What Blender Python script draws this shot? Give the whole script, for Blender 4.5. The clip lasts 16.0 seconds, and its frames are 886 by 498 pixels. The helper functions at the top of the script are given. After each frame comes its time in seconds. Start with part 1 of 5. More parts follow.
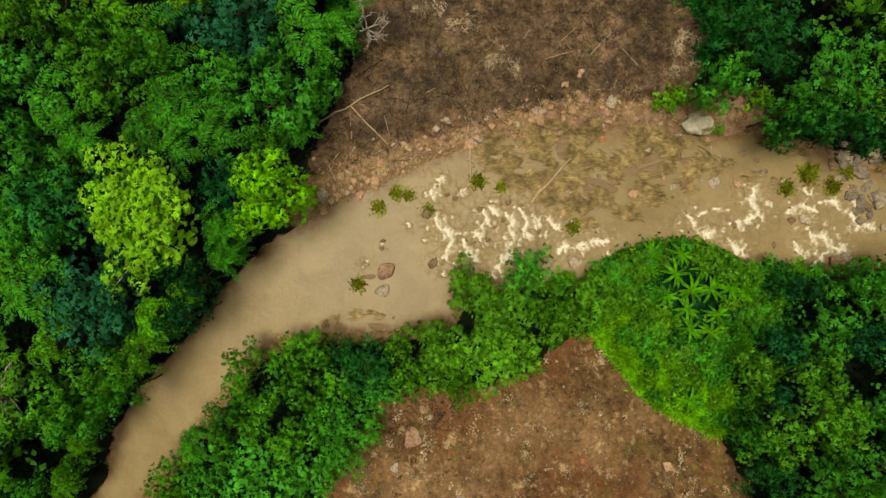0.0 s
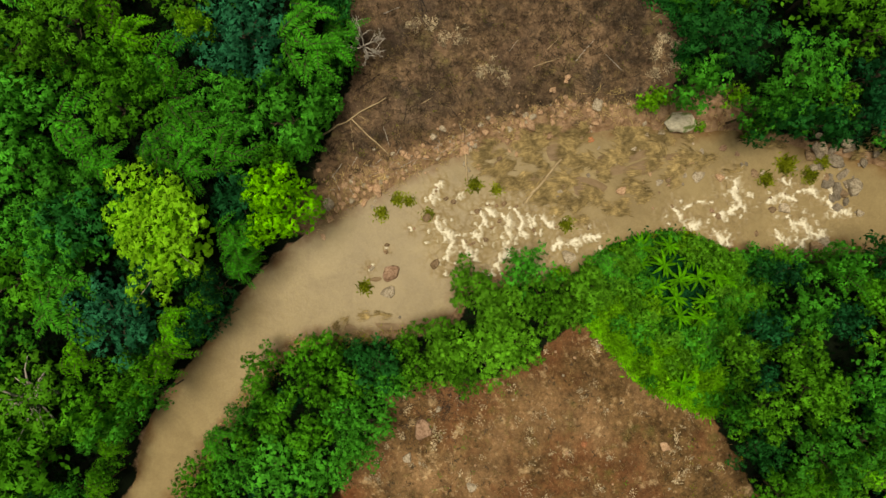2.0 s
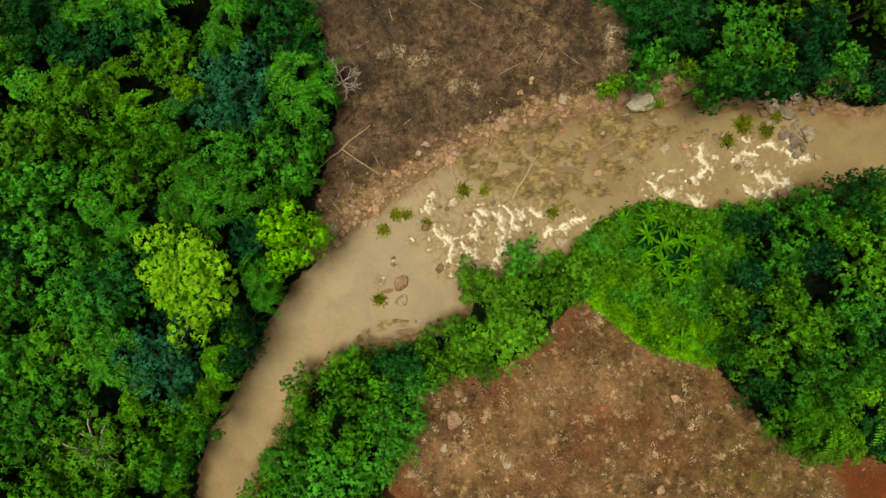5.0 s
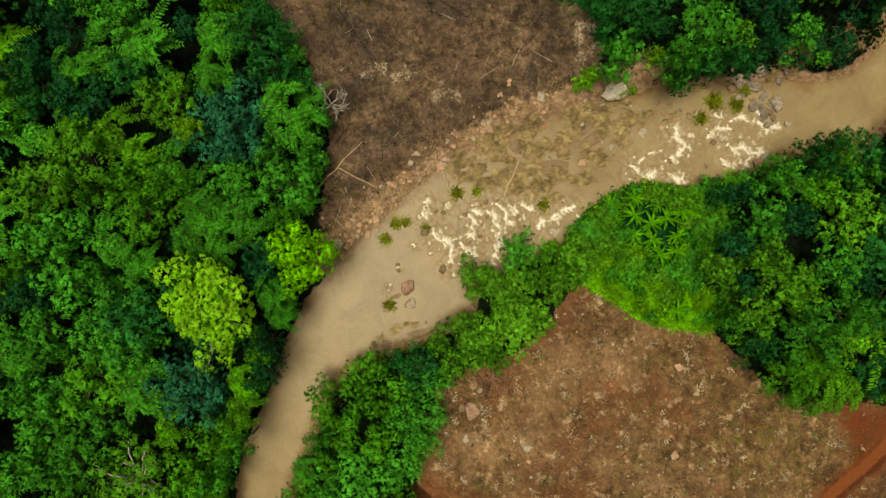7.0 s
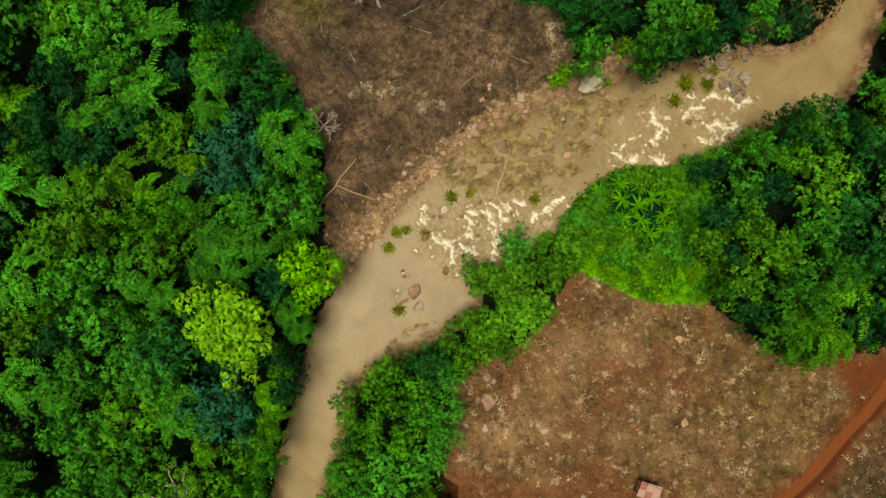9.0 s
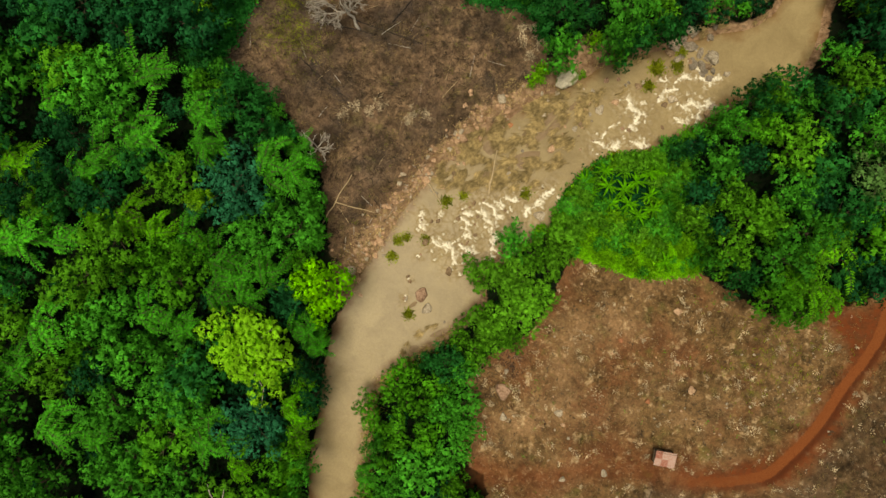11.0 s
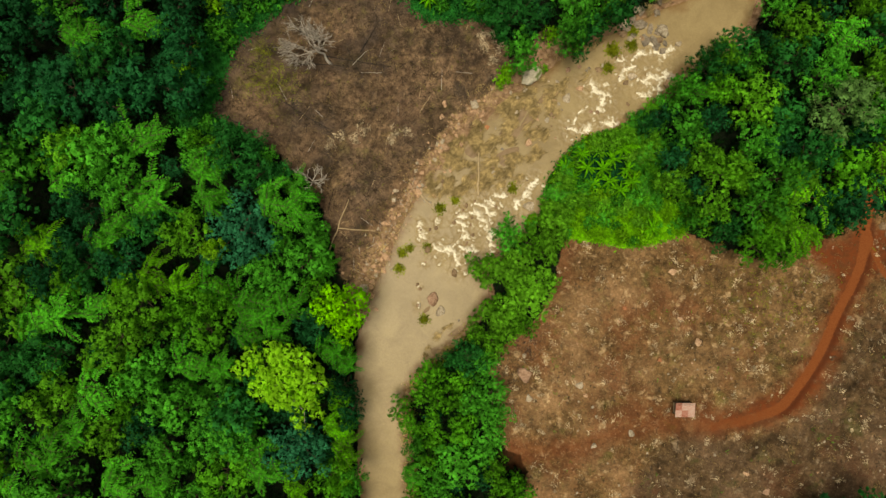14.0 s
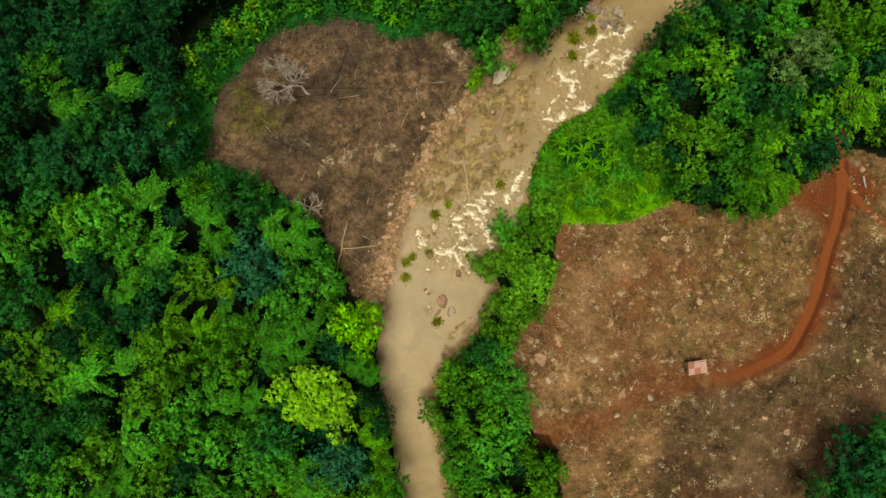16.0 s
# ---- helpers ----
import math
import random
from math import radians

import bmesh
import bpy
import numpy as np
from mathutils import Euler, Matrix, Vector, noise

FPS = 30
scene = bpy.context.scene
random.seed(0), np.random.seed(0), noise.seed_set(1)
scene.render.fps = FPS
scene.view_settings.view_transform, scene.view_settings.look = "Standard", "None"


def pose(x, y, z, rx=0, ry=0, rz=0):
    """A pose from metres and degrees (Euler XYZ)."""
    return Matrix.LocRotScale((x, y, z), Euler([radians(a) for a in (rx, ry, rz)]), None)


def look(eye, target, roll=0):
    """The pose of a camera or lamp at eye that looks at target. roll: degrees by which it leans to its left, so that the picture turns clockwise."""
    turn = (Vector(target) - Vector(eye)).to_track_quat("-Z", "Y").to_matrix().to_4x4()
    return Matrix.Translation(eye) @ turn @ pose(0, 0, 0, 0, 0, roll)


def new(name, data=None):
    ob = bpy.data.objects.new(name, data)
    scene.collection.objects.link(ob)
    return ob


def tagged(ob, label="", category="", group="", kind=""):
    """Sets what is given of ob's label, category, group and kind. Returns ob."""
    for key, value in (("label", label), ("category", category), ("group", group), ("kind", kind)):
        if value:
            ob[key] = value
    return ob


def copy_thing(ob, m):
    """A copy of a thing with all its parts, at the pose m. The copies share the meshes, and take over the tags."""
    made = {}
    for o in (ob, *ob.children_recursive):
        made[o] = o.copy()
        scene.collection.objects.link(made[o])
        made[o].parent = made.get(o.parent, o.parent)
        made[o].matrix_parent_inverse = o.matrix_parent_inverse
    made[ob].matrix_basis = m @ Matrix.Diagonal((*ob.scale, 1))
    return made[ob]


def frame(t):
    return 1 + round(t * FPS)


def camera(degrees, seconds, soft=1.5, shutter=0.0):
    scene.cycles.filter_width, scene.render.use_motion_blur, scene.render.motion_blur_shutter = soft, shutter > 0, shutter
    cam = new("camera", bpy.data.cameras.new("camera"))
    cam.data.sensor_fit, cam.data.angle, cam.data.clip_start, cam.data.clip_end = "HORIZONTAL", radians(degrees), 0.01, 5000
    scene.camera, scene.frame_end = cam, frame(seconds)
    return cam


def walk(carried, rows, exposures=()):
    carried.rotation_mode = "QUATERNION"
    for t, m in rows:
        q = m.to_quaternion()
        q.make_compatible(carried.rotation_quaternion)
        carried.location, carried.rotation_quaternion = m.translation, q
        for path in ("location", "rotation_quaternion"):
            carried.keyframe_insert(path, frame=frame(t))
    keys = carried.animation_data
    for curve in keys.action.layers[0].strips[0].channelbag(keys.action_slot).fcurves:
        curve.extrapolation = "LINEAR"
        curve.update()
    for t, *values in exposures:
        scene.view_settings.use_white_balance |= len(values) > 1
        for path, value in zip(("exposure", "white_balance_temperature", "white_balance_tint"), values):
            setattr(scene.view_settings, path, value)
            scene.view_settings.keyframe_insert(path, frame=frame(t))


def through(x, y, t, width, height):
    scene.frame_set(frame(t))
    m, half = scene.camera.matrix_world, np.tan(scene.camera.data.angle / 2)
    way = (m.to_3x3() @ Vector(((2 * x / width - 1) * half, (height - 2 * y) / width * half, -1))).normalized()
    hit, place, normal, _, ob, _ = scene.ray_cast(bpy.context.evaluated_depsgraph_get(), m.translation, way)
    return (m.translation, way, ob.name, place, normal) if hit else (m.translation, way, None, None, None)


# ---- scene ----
cam = camera(72, 16.0, soft=1.5)
PATH = [
    (0.0, pose(2.11, -1.97, 59.09, 0, 0, 50.42)),
    (1.0, pose(2.02, -1.95, 60.85, 0, 0, 49.57)),
    (2.0, pose(1.95, -1.96, 62.47, 0, 0, 48.05)),
    (3.0, pose(1.87, -1.89, 64.22, 0, 0, 45.36)),
    (4.0, pose(1.68, -1.84, 66.06, 0.03, -0.03, 41.94)),
    (6.5, pose(1.42, -1.80, 70.50, 0.14, -0.04, 33.70)),
    (8.0, pose(1.39, -1.66, 73.15, 0.19, 0.05, 29.03)),
    (9.0, pose(1.35, -1.51, 74.93, 0.18, 0.13, 25.90)),
    (11.5, pose(1.05, -0.93, 79.24, -0.03, 0.20, 17.88)),
    (12.5, pose(0.81, -0.71, 80.87, -0.10, 0.15, 14.58)),
    (13.5, pose(0.49, -0.54, 82.49, -0.13, 0.00, 11.11)),
    (14.5, pose(0.22, -0.33, 84.22, -0.11, -0.15, 7.21)),
    (15.0, pose(0.11, -0.21, 85.13, -0.09, -0.19, 5.00)),
    (15.5, pose(0.04, -0.10, 86.03, -0.08, -0.21, 2.62)),
    (16.0, pose(0.00, 0.00, 86.91, -0.08, -0.22, 0.00)),
]
walk(cam, PATH, [(0.0, -0.42, 7800, 5), (16.0, -0.29, 7800, 5)])

# ---- sky and sun: thin overcast ----
world = bpy.data.worlds.new("sky")
scene.world = world
world.use_nodes = True
wn = world.node_tree.nodes
sky = wn.new("ShaderNodeTexSky")
sky.sky_type, sky.sun_disc = "NISHITA", False
sky.sun_elevation, sky.sun_rotation = radians(84), radians(230)
sky.dust_density, sky.air_density = 3.0, 1.0
wn["Background"].inputs["Strength"].default_value = 0.028
world.node_tree.links.new(sky.outputs["Color"], wn["Background"].inputs["Color"])
sun = new("sun", bpy.data.lights.new("sun", "SUN"))
sun.data.energy, sun.data.angle, sun.data.color = 4.4, radians(24), (1.0, 0.95, 0.86)
# the direction that the sky's sun names: elevation 84, from the south-west
sun.matrix_world = look((-8.0, -6.7, 99.5), (0, 0, 0))

rng = np.random.default_rng(7)


# ---- materials ----
class Mat:
    """A node material with a Principled shader and short calls for its nodes."""

    def __init__(self, name, rough=0.8, spec=0.3, metal=0.0):
        self.m = bpy.data.materials.new(name)
        self.m.use_nodes = True
        self.t = self.m.node_tree
        self.b = self.t.nodes["Principled BSDF"]
        self.b.inputs["Roughness"].default_value = rough
        self.b.inputs["Metallic"].default_value = metal
        self.b.inputs["Specular IOR Level"].default_value = spec

    def node(self, kind, **props):
        n = self.t.nodes.new(kind)
        for k, v in props.items():
            setattr(n, k, v)
        return n

    def put(self, value, socket):
        if hasattr(value, "is_output"):
            self.t.links.new(value, socket)
        else:
            socket.default_value = value if not isinstance(value, tuple) or len(value) == 4 else (*value, 1.0)

    def coords(self, scale=(1, 1, 1), turn=0.0, which="Object"):
        c = self.node("ShaderNodeTexCoord")
        m = self.node("ShaderNodeMapping")
        m.inputs["Scale"].default_value = scale
        m.inputs["Rotation"].default_value = (0, 0, radians(turn))
        self.t.links.new(c.outputs[which], m.inputs["Vector"])
        return m.outputs["Vector"]

    def noise(self, scale, detail=4.0, rough=0.6, vec=None, distort=0.0):
        n = self.node("ShaderNodeTexNoise")
        n.inputs["Scale"].default_value, n.inputs["Detail"].default_value = scale, detail
        n.inputs["Roughness"].default_value, n.inputs["Distortion"].default_value = rough, distort
        self.t.links.new(vec or self.coords(), n.inputs["Vector"])
        return n.outputs["Fac"]

    def ramp(self, fac, *stops):
        r = self.node("ShaderNodeValToRGB")
        e = r.color_ramp.elements
        while len(e) < len(stops):
            e.new(0.5)
        for el, (p, c) in zip(e, stops):
            el.position = p
            el.color = (c, c, c, 1) if isinstance(c, (int, float)) else (*c, 1)
        self.t.links.new(fac, r.inputs["Fac"])
        return r.outputs["Color"]

    def mix(self, fac, a, b, how="MIX"):
        n = self.node("ShaderNodeMix", data_type="RGBA", blend_type=how)
        self.put(fac, n.inputs[0])
        self.put(a, n.inputs[6])
        self.put(b, n.inputs[7])
        return n.outputs[2]

    def math(self, op, a, b=0.5):
        n = self.node("ShaderNodeMath", operation=op, use_clamp=True)
        self.put(a, n.inputs[0])
        self.put(b, n.inputs[1])
        return n.outputs[0]

    def attr(self, name):
        return self.node("ShaderNodeAttribute", attribute_name=name).outputs["Fac"]

    def rand(self):
        return self.node("ShaderNodeObjectInfo").outputs["Random"]

    def island(self):
        return self.node("ShaderNodeNewGeometry").outputs["Random Per Island"]

    def color(self, c):
        self.put(c, self.b.inputs["Base Color"])
        return self

    def bump(self, height, strength=0.4, dist=0.05):
        n = self.node("ShaderNodeBump")
        n.inputs["Strength"].default_value, n.inputs["Distance"].default_value = strength, dist
        self.t.links.new(height, n.inputs["Height"])
        self.t.links.new(n.outputs["Normal"], self.b.inputs["Normal"])
        return self


def leaf_mat(name, dark, light, spread=0.3, through=0.14):
    """Foliage: each leaf and each tree a little different, with light passing through."""
    m = Mat(name, rough=0.7, spec=0.06)
    if dark[1] > dark[0]:
        dark, light = (0.92 * dark[0], *dark[1:]), (0.92 * light[0], *light[1:])
    tone = m.mix(m.ramp(m.island(), (0.0, 0.32), (1.0, 0.72)), dark, light)
    patch = m.ramp(m.noise(0.6, 2.0), (0.35, 0.62), (0.68, 1.42))
    tone = m.mix(1.0, tone, patch, "MULTIPLY")
    tone = m.mix(1.0, tone, m.ramp(m.noise(2.4, 3.0, 0.65), (0.34, 0.76), (0.66, 1.22)), "MULTIPLY")
    own = m.ramp(m.rand(), (0.0, 1 - spread), (1.0, 1 + spread))
    tone = m.mix(1.0, tone, own, "MULTIPLY")
    m.color(tone)
    tr = m.node("ShaderNodeBsdfTranslucent")
    m.t.links.new(tone, tr.inputs["Color"])
    ms = m.node("ShaderNodeMixShader")
    ms.inputs[0].default_value = through
    m.t.links.new(m.b.outputs[0], ms.inputs[1])
    m.t.links.new(tr.outputs[0], ms.inputs[2])
    m.t.links.new(ms.outputs[0], m.t.nodes["Material Output"].inputs["Surface"])
    return m.m


LEAF = {
    "mid": leaf_mat("leaf_mid_green", (0.022, 0.160, 0.017), (0.088, 0.420, 0.026)),
    "deep": leaf_mat("leaf_deep_green", (0.007, 0.080, 0.017), (0.026, 0.195, 0.026)),
    "dark": leaf_mat("leaf_dark_green", (0.004, 0.054, 0.018), (0.014, 0.122, 0.028)),
    "bright": leaf_mat("leaf_bright_green", (0.036, 0.180, 0.006), (0.100, 0.370, 0.018)),
    "olive": leaf_mat("leaf_olive_green", (0.043, 0.180, 0.008), (0.112, 0.345, 0.017)),
    "lime": leaf_mat("leaf_lime_green", (0.150, 0.400, 0.012), (0.300, 0.640, 0.028), 0.1),
    "grass": leaf_mat("leaf_fresh_green", (0.096, 0.295, 0.007), (0.215, 0.530, 0.018), 0.25),
    "round": leaf_mat("leaf_spring_green", (0.110, 0.390, 0.004), (0.230, 0.620, 0.010), 0.1),
    "bamboo": leaf_mat("leaf_bamboo_green", (0.054, 0.205, 0.009), (0.155, 0.430, 0.026), 0.2),
    "teal": leaf_mat("leaf_bluish_green", (0.010, 0.105, 0.044), (0.034, 0.225, 0.092), 0.1),
    "fern": leaf_mat("leaf_feathery_green", (0.026, 0.185, 0.017), (0.098, 0.460, 0.024)),
    "fernlight": leaf_mat("leaf_feathery_light", (0.060, 0.250, 0.009), (0.175, 0.520, 0.017)),
    "grey": leaf_mat("leaf_grey_olive", (0.052, 0.130, 0.030), (0.115, 0.225, 0.055)),
    # near-black: the gloom below the crowns is mixed into this leaf colour
    "shade": leaf_mat("leaf_undergrowth_shaded", (0.001, 0.009, 0.001), (0.005, 0.028, 0.003), 0.2),
    "yellow": leaf_mat("leaf_yellow_green_shrub", (0.13, 0.16, 0.008), (0.30, 0.31, 0.02)),
    "dry": leaf_mat("dry_straw", (0.16, 0.11, 0.045), (0.36, 0.26, 0.12), 0.2, 0.1),
    "reed": leaf_mat("flattened_reed_straw", (0.10, 0.070, 0.030), (0.58, 0.43, 0.195), 0.2, 0.1),
    "burnt": leaf_mat("withered_brown", (0.055, 0.038, 0.024), (0.17, 0.12, 0.075), 0.2, 0.1),
    "pale": leaf_mat("pale_dry_tuft", (0.42, 0.33, 0.21), (0.76, 0.64, 0.44), 0.25, 0.1),
}

bk = Mat("bark", 0.9, 0.2)
bk.color(bk.ramp(bk.noise(6, 6), (0.3, (0.05, 0.036, 0.024)), (0.7, (0.17, 0.13, 0.09)))).bump(bk.noise(14, 4), 0.6)
BARK = bk.m
bk = Mat("pale_bark", 0.85, 0.2)
bk.color(bk.ramp(bk.noise(5, 6), (0.3, (0.30, 0.26, 0.22)), (0.7, (0.56, 0.52, 0.46)))).bump(bk.noise(14, 4), 0.5)
PALE = bk.m
bk = Mat("burnt_wood", 0.95, 0.1)
bk.color(bk.ramp(bk.noise(7, 6), (0.3, (0.012, 0.011, 0.010)), (0.75, (0.06, 0.05, 0.042)))).bump(bk.noise(14, 4), 0.5)
CHAR = bk.m
bk = Mat("dry_bamboo_pole", 0.7, 0.3)
bk.color(bk.ramp(bk.noise(4, 5), (0.3, (0.34, 0.24, 0.13)), (0.7, (0.58, 0.45, 0.27)))).bump(bk.noise(14, 4), 0.3)
POLE = bk.m


def rock_mat(name, a, b, wet=0.85):
    m = Mat(name, wet, 0.35)
    base = m.ramp(m.noise(1.6, 8, 0.65), (0.3, a), (0.7, b))
    own = m.ramp(m.rand(), (0.0, (0.85, 0.83, 0.80)), (1.0, (1.25, 1.2, 1.16)))
    stain = m.ramp(m.noise(5, 5, 0.7), (0.38, (0.5, 0.45, 0.38)), (0.55, (1, 1, 1)))
    m.color(m.mix(1.0, m.mix(1.0, base, own, "MULTIPLY"), stain, "MULTIPLY"))
    m.bump(m.noise(7, 8, 0.7), 0.7, 0.08)
    return m.m


PINK = rock_mat("pinkish_stone", (0.40, 0.245, 0.15), (0.70, 0.49, 0.33))
GREY = rock_mat("grey_stone", (0.31, 0.265, 0.195), (0.66, 0.58, 0.46))
WET = rock_mat("wet_river_stone", (0.16, 0.105, 0.060), (0.40, 0.285, 0.175), 0.65)
RED = rock_mat("reddish_stone", (0.30, 0.185, 0.125), (0.52, 0.35, 0.25))
SLATE = rock_mat("dark_grey_stone", (0.13, 0.112, 0.088), (0.42, 0.365, 0.29))
bo = Mat("mossy_pale_stone", 0.85, 0.3)
bo.color(bo.mix(bo.ramp(bo.noise(1.1, 5, 0.6), (0.52, 0.0), (0.60, 0.9)), bo.ramp(bo.noise(2.4, 8, 0.7), (0.3, (0.34, 0.30, 0.21)), (0.6, (0.70, 0.64, 0.50))), (0.11, 0.17, 0.025))).bump(bo.noise(7, 8, 0.7), 0.7, 0.08)
MOSSY = bo.m
ORANGE = rock_mat("orange_stone", (0.42, 0.16, 0.07), (0.6, 0.28, 0.15))


# ---- plan of the valley floor ----
def spline(points, n=8, closed=False):
    """Catmull-Rom through the points."""
    p = np.array(points, float)
    k = len(p)
    out = []
    for i in range(k if closed else k - 1):
        a, b = p[i], p[(i + 1) % k]
        z = p[i - 1] if closed or i else 2 * a - b
        c = p[(i + 2) % k] if closed or i + 2 < k else 2 * b - a
        for u in np.arange(n) / n:
            out.append(0.5 * (2 * a + (b - z) * u + (2 * z - 5 * a + 4 * b - c) * u * u + (3 * a - z - 3 * b + c) * u**3))
    if not closed:
        out.append(p[-1])
    return np.array(out)


def edge_distance(xy, line):
    """Distance of points to a broken line."""
    best = np.full(len(xy), 1e9)
    for a, b in zip(line[:-1], line[1:]):
        d = b - a
        u = np.clip(((xy - a) @ d) / max(d @ d, 1e-9), 0, 1)
        best = np.minimum(best, np.hypot(*(xy - a - u[:, None] * d).T))
    return best


def signed(xy, poly):
    """Distance to a closed outline, negative inside."""
    loop = np.vstack([poly, poly[:1]])
    x, y = xy.T
    inside = np.zeros(len(xy), bool)
    for (x0, y0), (x1, y1) in zip(loop[:-1], loop[1:]):
        if y0 != y1:
            inside ^= ((y0 > y) != (y1 > y)) & (x < (x1 - x0) * (y - y0) / (y1 - y0) + x0)
    d = edge_distance(xy, loop)
    return np.where(inside, -d, d)


GRAD = np.random.default_rng(3).uniform(0, 2 * math.pi, (256, 256))


def wobble(xy, size, seed=0.0, octaves=4):
    """Gradient noise over the plan, about -1 to 1, the same everywhere it is asked for."""
    x, y = np.asarray(xy, float).T / size
    out, a = np.zeros(len(x)), 1.0
    for k in range(octaves):
        px, py = x + 17.3 * seed + 5.1 * k, y - 11.9 * seed + 3.7 * k
        ix, iy = np.floor(px).astype(int), np.floor(py).astype(int)
        fx, fy = px - ix, py - iy
        u, v = fx * fx * fx * (fx * (fx * 6 - 15) + 10), fy * fy * fy * (fy * (fy * 6 - 15) + 10)

        def corner(dx, dy):
            g = GRAD[(ix + dx) % 256, (iy + dy) % 256]
            return np.cos(g) * (fx - dx) + np.sin(g) * (fy - dy)

        lo = corner(0, 0) + u * (corner(1, 0) - corner(0, 0))
        hi = corner(0, 1) + u * (corner(1, 1) - corner(0, 1))
        out += a * (lo + v * (hi - lo)) * 1.6
        x, y, a = x * 1.97 + y * 0.35, y * 1.97 - x * 0.35, a * 0.55
    return out


BANK_WEST = spline([(0.2, -53.2), (-0.8, -47.5), (-1.4, -41.9), (-3.4, -39.2), (-5.3, -35.9), (-6.3, -32.5), (-6.8, -28.7), (-7.4, -25.5), (-8.2, -22.4), (-8.8, -18.7), (-9.1, -15.0), (-8.7, -11.8), (-8.4, -9.2), (-7.6, -5.9), (-6.5, -2.2), (-5.8, 1.4), (-4.6, 4.7), (-3.8, 7.6), (-1.2, 11.2), (1.2, 14.8), (3.5, 17.9), (5.8, 21.0), (9.5, 24.3), (11.5, 26.9), (13.4, 28.9), (16.7, 31.1), (20.2, 33.3)] + [(24.2, 36.3), (29.1, 39.2), (31.2, 43.0), (31.1, 47.0), (29.6, 52.4), (27.5, 58.4)])
BANK_EAST = spline([(4.0, -48.6), (3.1, -42.8), (2.2, -37.5), (1.0, -33.3), (0.5, -30.0), (-1.2, -24.4), (-1.2, -20.1), (0.6, -16.6), (3.4, -13.2), (6.4, -8.7), (7.7, -5.4), (6.3, -2.9), (7.9, 0.0), (10.4, 3.0), (12.1, 5.1), (13.9, 7.9), (13.7, 10.9), (15.1, 14.0), (17.7, 16.8), (21.1, 19.0), (24.4, 22.0), (27.8, 25.6)] + [(27.9, 27.5), (31.8, 30.6), (35.6, 33.7), (37.2, 38.4), (37.0, 42.9), (36.4, 47.2), (34.9, 53.5), (33.1, 59.5)])
RIVER = np.vstack([BANK_WEST, BANK_EAST[::-1]])
CLEARING_A = spline([(-32.9, 11.2), (-32.6, 15.9), (-31.3, 21.8), (-28.0, 25.6), (-23.7, 30.0), (-14.6, 32.5), (-9.8, 31.9), (-6.6, 29.7), (0.5, 30.8), (3.8, 28.6), (5.2, 24.6), (4.0, 21.8), (1.3, 19.5), (-1.5, 14.7), (-4.7, 8.4), (-7.4, 3.2), (-8.9, -1.9), (-11.0, -7.0), (-13.4, -4.7), (-14.6, -1.5), (-17.3, 3.6), (-20.9, 6.4), (-24.9, 9.2), (-29.6, 10.8)], 6, True)
CLEARING_B = spline([(17.2, 3.9), (22.5, 4.3), (29.6, 6.5), (35.9, 6.2), (40.6, 4.8), (46.1, 6.0), (50.8, 8.7), (54.8, 12.7), (59.1, 13.5), (64.2, 11.1), (73.7, 1.7), (75.2, -15.7), (64.2, -22.7), (57.9, -26.7), (54.0, -32.2), (50.8, -42.4), (32.7, -47.1), (20.1, -40.8), (17.0, -33.8), (16.2, -27.6), (11.6, -24.6), (10.8, -19.6), (9.5, -14.5), (11.9, -10.9), (15.0, -7.0), (15.8, -1.5)], 6, True)
LUSH = spline([(14.2, 11.1), (17.8, 16.4), (22.9, 18.6), (26.4, 17.8), (26.8, 11.9), (31.2, 8.7), (31.2, 7.2), (24.9, 4.6), (17.8, 3.9), (15.8, 4.8), (13.5, 7.2)], 6, True)
TRACK = spline([(55.6, 16.6), (55.7, 12.3), (55.6, 5.6), (53.8, -0.3), (52.2, -6.2), (50.2, -10.9), (47.3, -14.9), (40.6, -17.9), (32.7, -19.6), (25.7, -22.3), (20.1, -24.7), (13.8, -25.5)], 6)
SPUR = spline([(55.9, 11.1), (57.8, 7.2), (61.1, 4.0), (67.4, 0.1)], 6)


def height(xy):
    """The lie of the land above the water, in metres."""
    xy = np.asarray(xy, float).reshape(-1, 2)
    d = signed(xy, RIVER)
    land = 0.12 + 1.5 * (1 - np.exp(-np.maximum(d, 0) / 3.2)) + 0.02 * np.clip(d, 0, 60)
    land += 0.16 * wobble(xy, 5.0, 1) * np.clip(d / 3, 0, 1) + 0.05 * wobble(xy, 1.1, 2)
    far = np.clip((np.hypot(*xy.T) - 90) / 400, 0, 1)
    land += far * 18 * (1 + 0.6 * wobble(xy, 160, 3))
    bed = -0.75 * (1 - np.exp(np.minimum(d, 0) / 1.6)) + 0.03
    h = np.where(d > 0, land, bed)
    # the worn track lies a hand's width deep
    t = np.minimum(edge_distance(xy, TRACK), edge_distance(xy, SPUR))
    return h - 0.18 * np.exp(-((t / 1.1) ** 2)) * (d > 4)


def ground_at(x, y):
    """The ground's height at the nearest knot of its sheet."""
    i, j = np.abs(gy - y).argmin(), np.abs(gx - x).argmin()
    return float(gz[i * nx + j])


def mesh_of(name, verts, faces, *mats):
    me = bpy.data.meshes.new(name)
    me.from_pydata([tuple(v) for v in np.asarray(verts, float).tolist()], [], [tuple(f) for f in faces])
    for m in mats:
        me.materials.append(m)
    me.update()
    return me


def smooth(me):
    me.polygons.foreach_set("use_smooth", [True] * len(me.polygons))
    return me


def part(name, me, parent, label=""):
    """One mesh as one object under a thing or a part."""
    ob = new(name, me)
    ob.parent = parent
    return tagged(ob, label)


